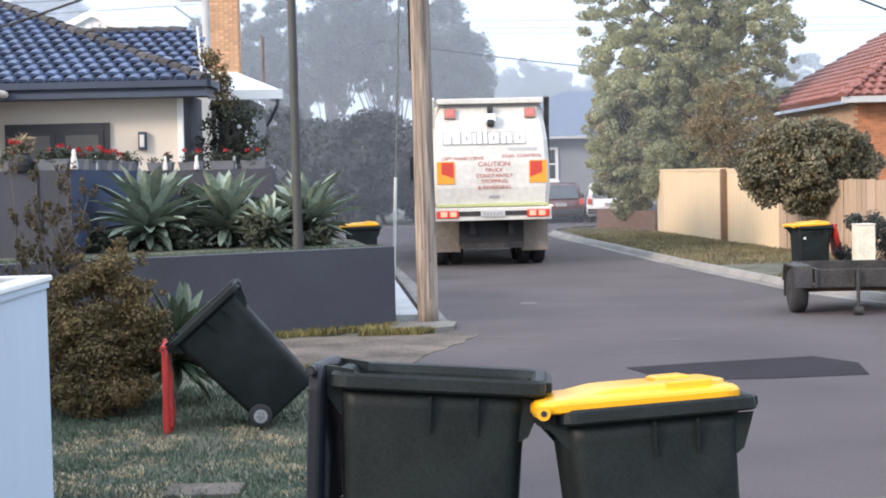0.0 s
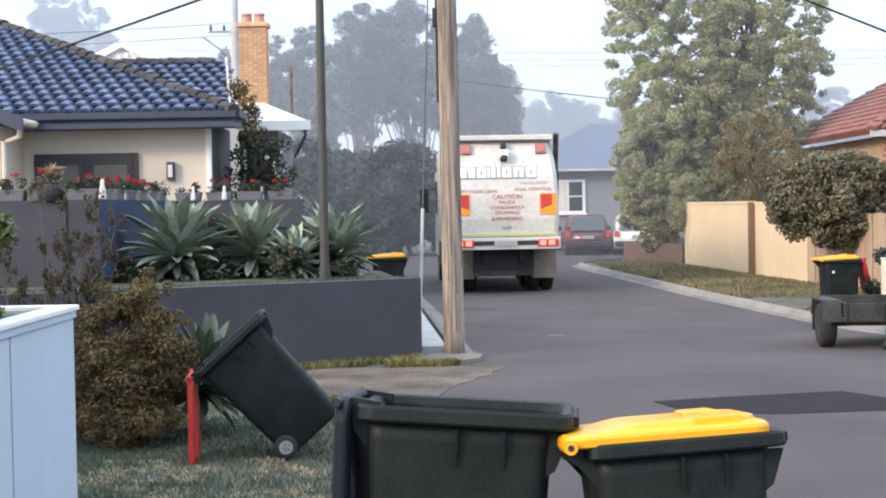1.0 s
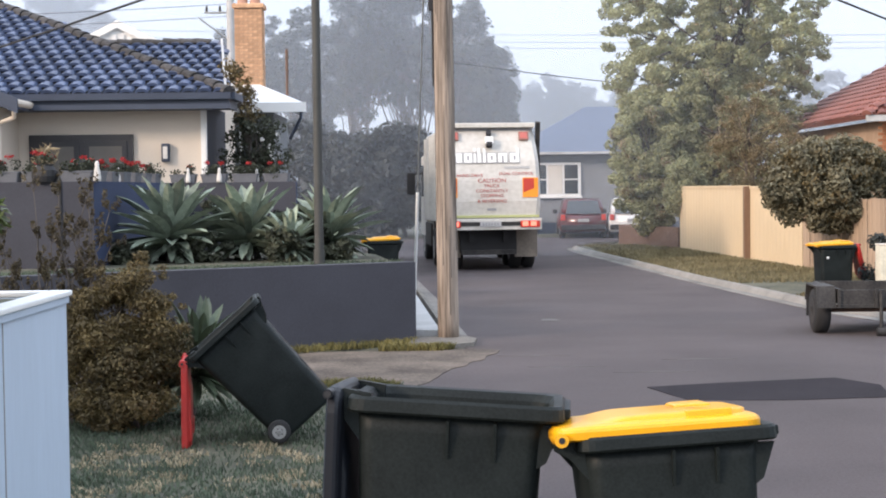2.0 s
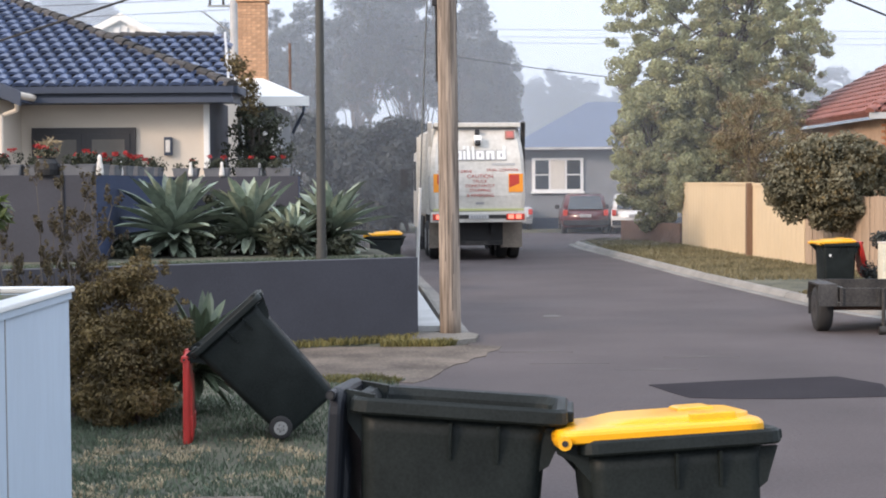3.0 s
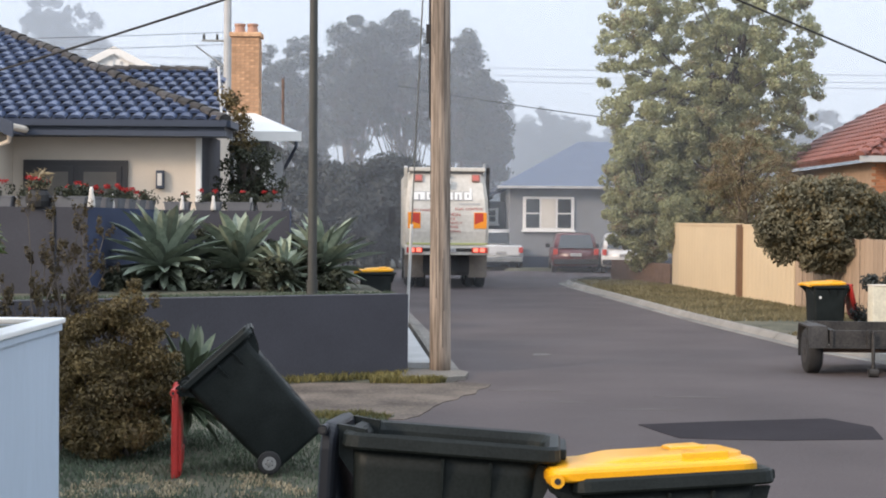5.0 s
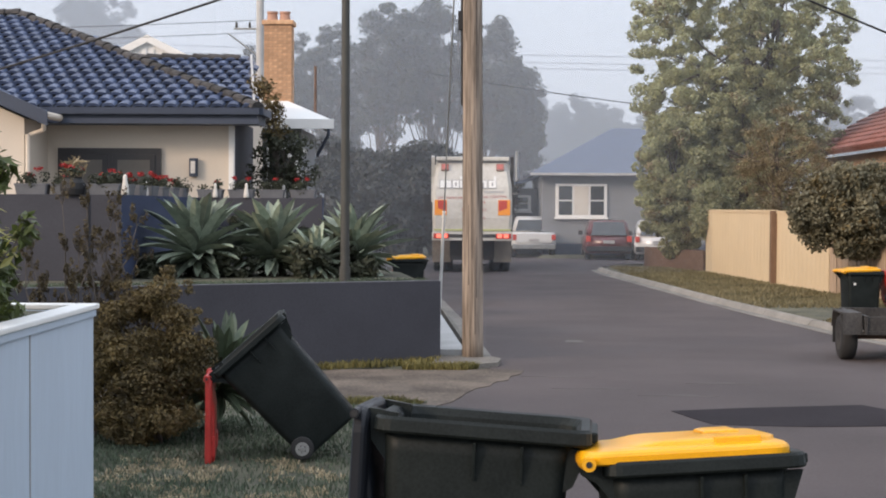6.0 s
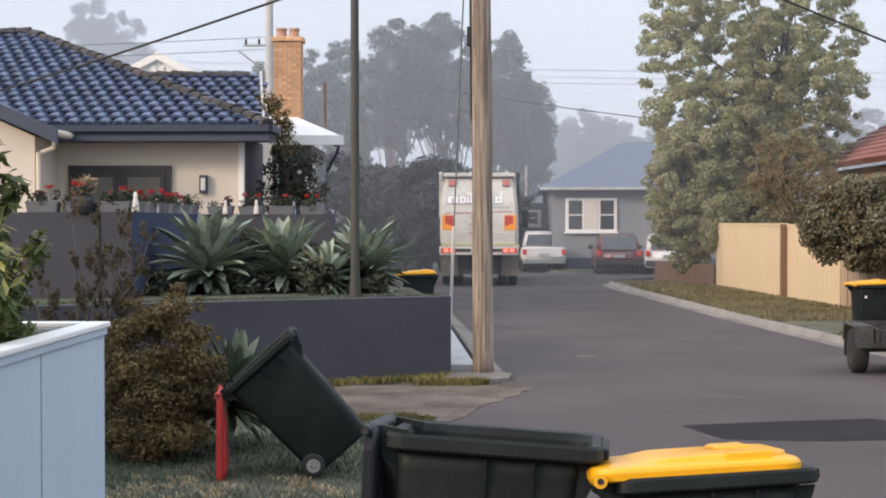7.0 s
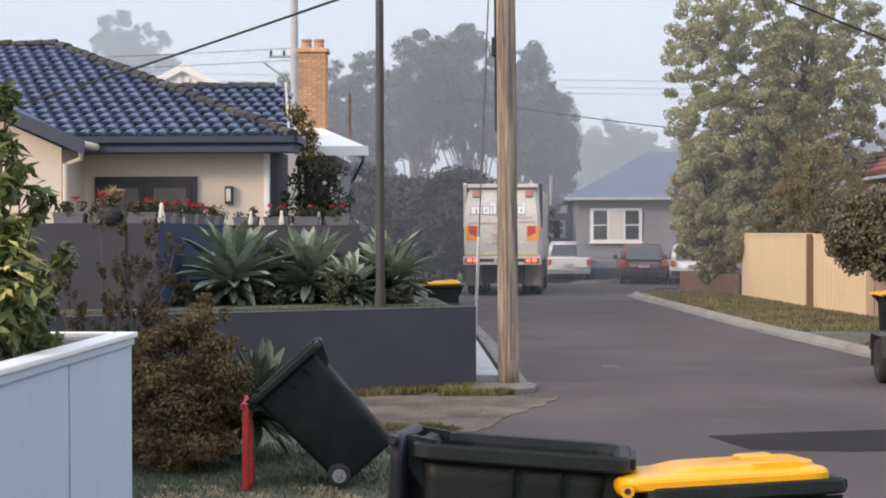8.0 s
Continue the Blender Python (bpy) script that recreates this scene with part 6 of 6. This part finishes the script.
# ---- planter box, pots ----
def planter():
    t = thing("planter_box", Matrix(), "tall white planter box, its bluish shade put into the colour, with a moulded cap", "planter")
    x0, x1, y0, y1 = -3.3, -2.07, 4.6, 8.5
    bm = B()
    box(bm, x1 - 0.05, x1, y0, y1, 0.0, 1.42)
    part("panel", bm, BOX_PAINT, t)
    part("panel", boxed(x0, x1 - 0.05, y1 - 0.05, y1, 0.0, 1.42), BOX_PAINT, t)
    part("panel", boxed(x0, x1 - 0.05, y0, y0 + 0.05, 0.0, 1.42), BOX_PAINT, t)
    part("panel", boxed(x0, x0 + 0.05, y0 + 0.05, y1 - 0.05, 0.0, 1.42), BOX_PAINT, t)
    part("batten", boxed(x1 - 0.004, x1 + 0.004, 7.24, 7.252, 0.1, 1.42), GREY_INK, t, "dark panel joint")
    for a in ((x1 - 0.1, x1 + 0.03, y0, y1 + 0.03), (x0, x1 - 0.1, y1 - 0.1, y1 + 0.03), (x0, x1 - 0.1, y0, y0 + 0.1)):
        part("cap", boxed(*a, 1.462, 1.492, 0.008), WHITE_PAINT, t, "white moulded cap")
        part("cap_moulding", boxed(a[0] + 0.02, a[1] - 0.015, a[2], a[3] - 0.015, 1.42, 1.46, 0.006), BOX_PAINT, t)
    part("soil", boxed(x0 + 0.05, x1 - 0.05, y0 + 0.05, y1 - 0.05, 1.2, 1.455), DIRT, t)
    rng = random.Random(17)
    s = thing("shrub", pose(-2.42, 7.45, 1.36), "glossy green shrub with pale new leaves in the planter", "shrub")
    bm = B()
    cen, rad = [], []
    for i in range(30):
        top = (rng.uniform(-0.5, 0.2), rng.uniform(-0.6, 0.5), rng.uniform(0.12, 0.62))
        limb(bm, (rng.uniform(-0.2, 0.1), rng.uniform(-0.3, 0.3), -0.02), top, 0.012, 0.004, rng, 4, 0.2, 5)
        cen.append(top), rad.append((0.13, 0.13, 0.17))
    for k in range(5):
        q = (0.1 + rng.uniform(-0.06, 0.06), -0.3, 0.5 + k * 0.2)
        cen.append(q), rad.append((0.09, 0.08, 0.1))
    limb(bm, (0.0, -0.3, 0), (0.1, -0.3, 1.45), 0.012, 0.004, rng, 6, 0.05, 5)
    for q in ((0.2, -0.1, 0.86), (0.16, -0.1, 0.78), (0.1, -0.15, 1.0), (0.27, 0.0, 0.56), (0.05, -0.1, 0.9)):
        limb(bm, (0.0, -0.1, 0.2), q, 0.007, 0.003, rng, 4, 0.08, 5)
        cen.append(q), rad.append((0.07, 0.06, 0.08))
    part("stem_frame", bm, BARK, s)
    leaf_cloud("foliage", cen, rad, 5400, 0.04, LEAF_BRIGHT, s, 5, 2.4, 0.2, -0.5)
    leaf_cloud("new_foliage", [(x, y, z + 0.13) for x, y, z in cen[:30]], [(0.14, 0.14, 0.1)] * 30, 900, 0.038, LEAF_NEW, s, 8, 2.5, 0.2, -1.4)
    edge = [(rng.uniform(-0.7, 0.15), rng.uniform(0.1, 0.45), rng.uniform(0.08, 0.16)) for _ in range(26)]
    leaf_cloud("low_foliage", edge, [(0.09, 0.09, 0.06)] * 26, 900, 0.034, LEAF_BRIGHT, s, 12, 2.6, 0.2)


def pots():
    rng = random.Random(23)
    spots = [(-5.95 + i * 0.5, 21.02) for i in range(3)] + [(-4.82, 21.5 + i * 0.85) for i in range(6)] + [(-4.5 + i * 0.55, 27.12) for i in range(4)]
    for i, (x, y) in enumerate(spots):
        t = thing("flower_pot", pose(x, y, 2.19), "grey trough pot of red geraniums on the wall", "flower pot", "pots on the wall")
        along_y = 21.2 < y < 26.9
        bm = B()
        loft(bm, [rounded(w * (0.6 if along_y else 1), w * (1 if along_y else 0.5), 0.03, z) for w, z in ((0.42, 0), (0.46, 0.12), (0.48, 0.125), (0.48, 0.15), (0.43, 0.15), (0.4, 0.11))])
        part("pot", bm, POT_GREY, t)
        cen = [(rng.uniform(-0.16, 0.16), rng.uniform(-0.1, 0.1), rng.uniform(0.14, 0.26)) for _ in range(7)]
        leaf_cloud("foliage", cen, [(0.09,) * 3] * 7, 260, 0.035, LEAF_DARK, t, 60 + i, 1.3, 0.2)
        heads = [(rng.uniform(-0.2, 0.2), rng.uniform(-0.12, 0.12), rng.uniform(0.22, 0.36)) for _ in range(rng.choice((1, 2, 2, 3)))]
        leaf_cloud("blossom", heads, [(0.06, 0.05, 0.035)] * len(heads), 45 * len(heads), 0.03, BLOOM, t, 80 + i, 1.1, 0.2)
    for x, y, mat, h, w in ((-5.47, 20.86, FELT, 0.22, 0.45), (-4.66, 20.96, FELT, 0.28, 0.6), (-4.78, 22.9, FELT, 0.22, 0.45), (-4.4, 27.0, FELT, 0.26, 0.5), (-3.85, 27.0, FELT, 0.26, 0.55), (-3.2, 27.1, FELT, 0.24, 0.5)):
        bm = B()
        loft(bm, [rounded(r * w, r * w * 0.8, r * w * 0.35, z * h) for r, z in ((0.17, 0), (0.18, 0.15), (0.14, 0.5), (0.09, 0.72), (0.1, 0.84), (0.07, 0.95), (0.02, 1))])
        ob = part("garden_ornament", bm, mat, None, "", True, pose(x, y, 2.19))
        tagged(ob, "small pale garden ornament on the wall", "ornament")
    t = thing("round_pot", pose(-5.38, 20.95, 2.19), "dark glazed round pot of red geraniums on the wall", "flower pot")
    bm = B()
    loft(bm, [rounded(w, w, w * 0.45, z) for w, z in ((0.3, 0), (0.34, 0.08), (0.32, 0.16), (0.24, 0.22), (0.25, 0.24), (0.2, 0.24), (0.18, 0.2))])
    part("pot", bm, BLACK, t)
    leaf_cloud("foliage", [(-0.05, 0, 0.3), (0.06, 0, 0.33)], [(0.12, 0.1, 0.08)] * 2, 160, 0.035, LEAF_DARK, t, 71, 1.3, 0.2)
    leaf_cloud("blossom", [(-0.12, 0, 0.4), (-0.04, 0, 0.38)], [(0.07, 0.05, 0.04)] * 2, 90, 0.03, BLOOM, t, 72, 1.1, 0.2)
    t = thing("potted_plant", pose(-7.35, 28.6, 1.05), "spiky potted plant by the glazed door", "potted plant")
    bm = B()
    rod(bm, (0, 0, 0), (0, 0, 0.4), 0.14, 0.2, 12)
    part("pot", bm, POT_GREY, t)
    bm = B()
    rod(bm, (0, 0, 0.3), (0.05, 0, 1.6), 0.02, 0.015)
    part("stem", bm, BARK, t)
    leaf_cloud("foliage", [(0.05, 0, 1.7), (-0.05, 0, 1.5)], [(0.2, 0.2, 0.2)] * 2, 160, 0.05, STRAW, t, 5, 5, 0.1, 0.4)


bins()
TRUCK = rubbish_truck()
poles()
trailer()
letter_pillar()
cars()
agaves()
shrubs()
far_trees()
grass()
planter()
pots()


# ---- what moves ----
def motions():
    track = [(0.0, 1.64, 32.64, 1), (0.5, 1.54, 33.7, 2), (1.0, 1.43, 34.81, 3), (1.5, 1.38, 36.1, 3.5), (2.0, 1.28, 37.25, 4), (3.5, 0.87, 41.57, 4.5), (4.0, 0.75, 43.0, 4), (5.5, 0.37, 46.7, 1.5), (6.0, 0.28, 47.6, 0.5), (6.5, 0.21, 48.15, -0.5), (7.0, 0.18, 48.6, -1.5), (8.0, 0.13, 49.4, -4)]
    walk(TRUCK, [(t, pose(x, y, 0.01, 0, 0, turn)) for t, x, y, turn in track])


motions()
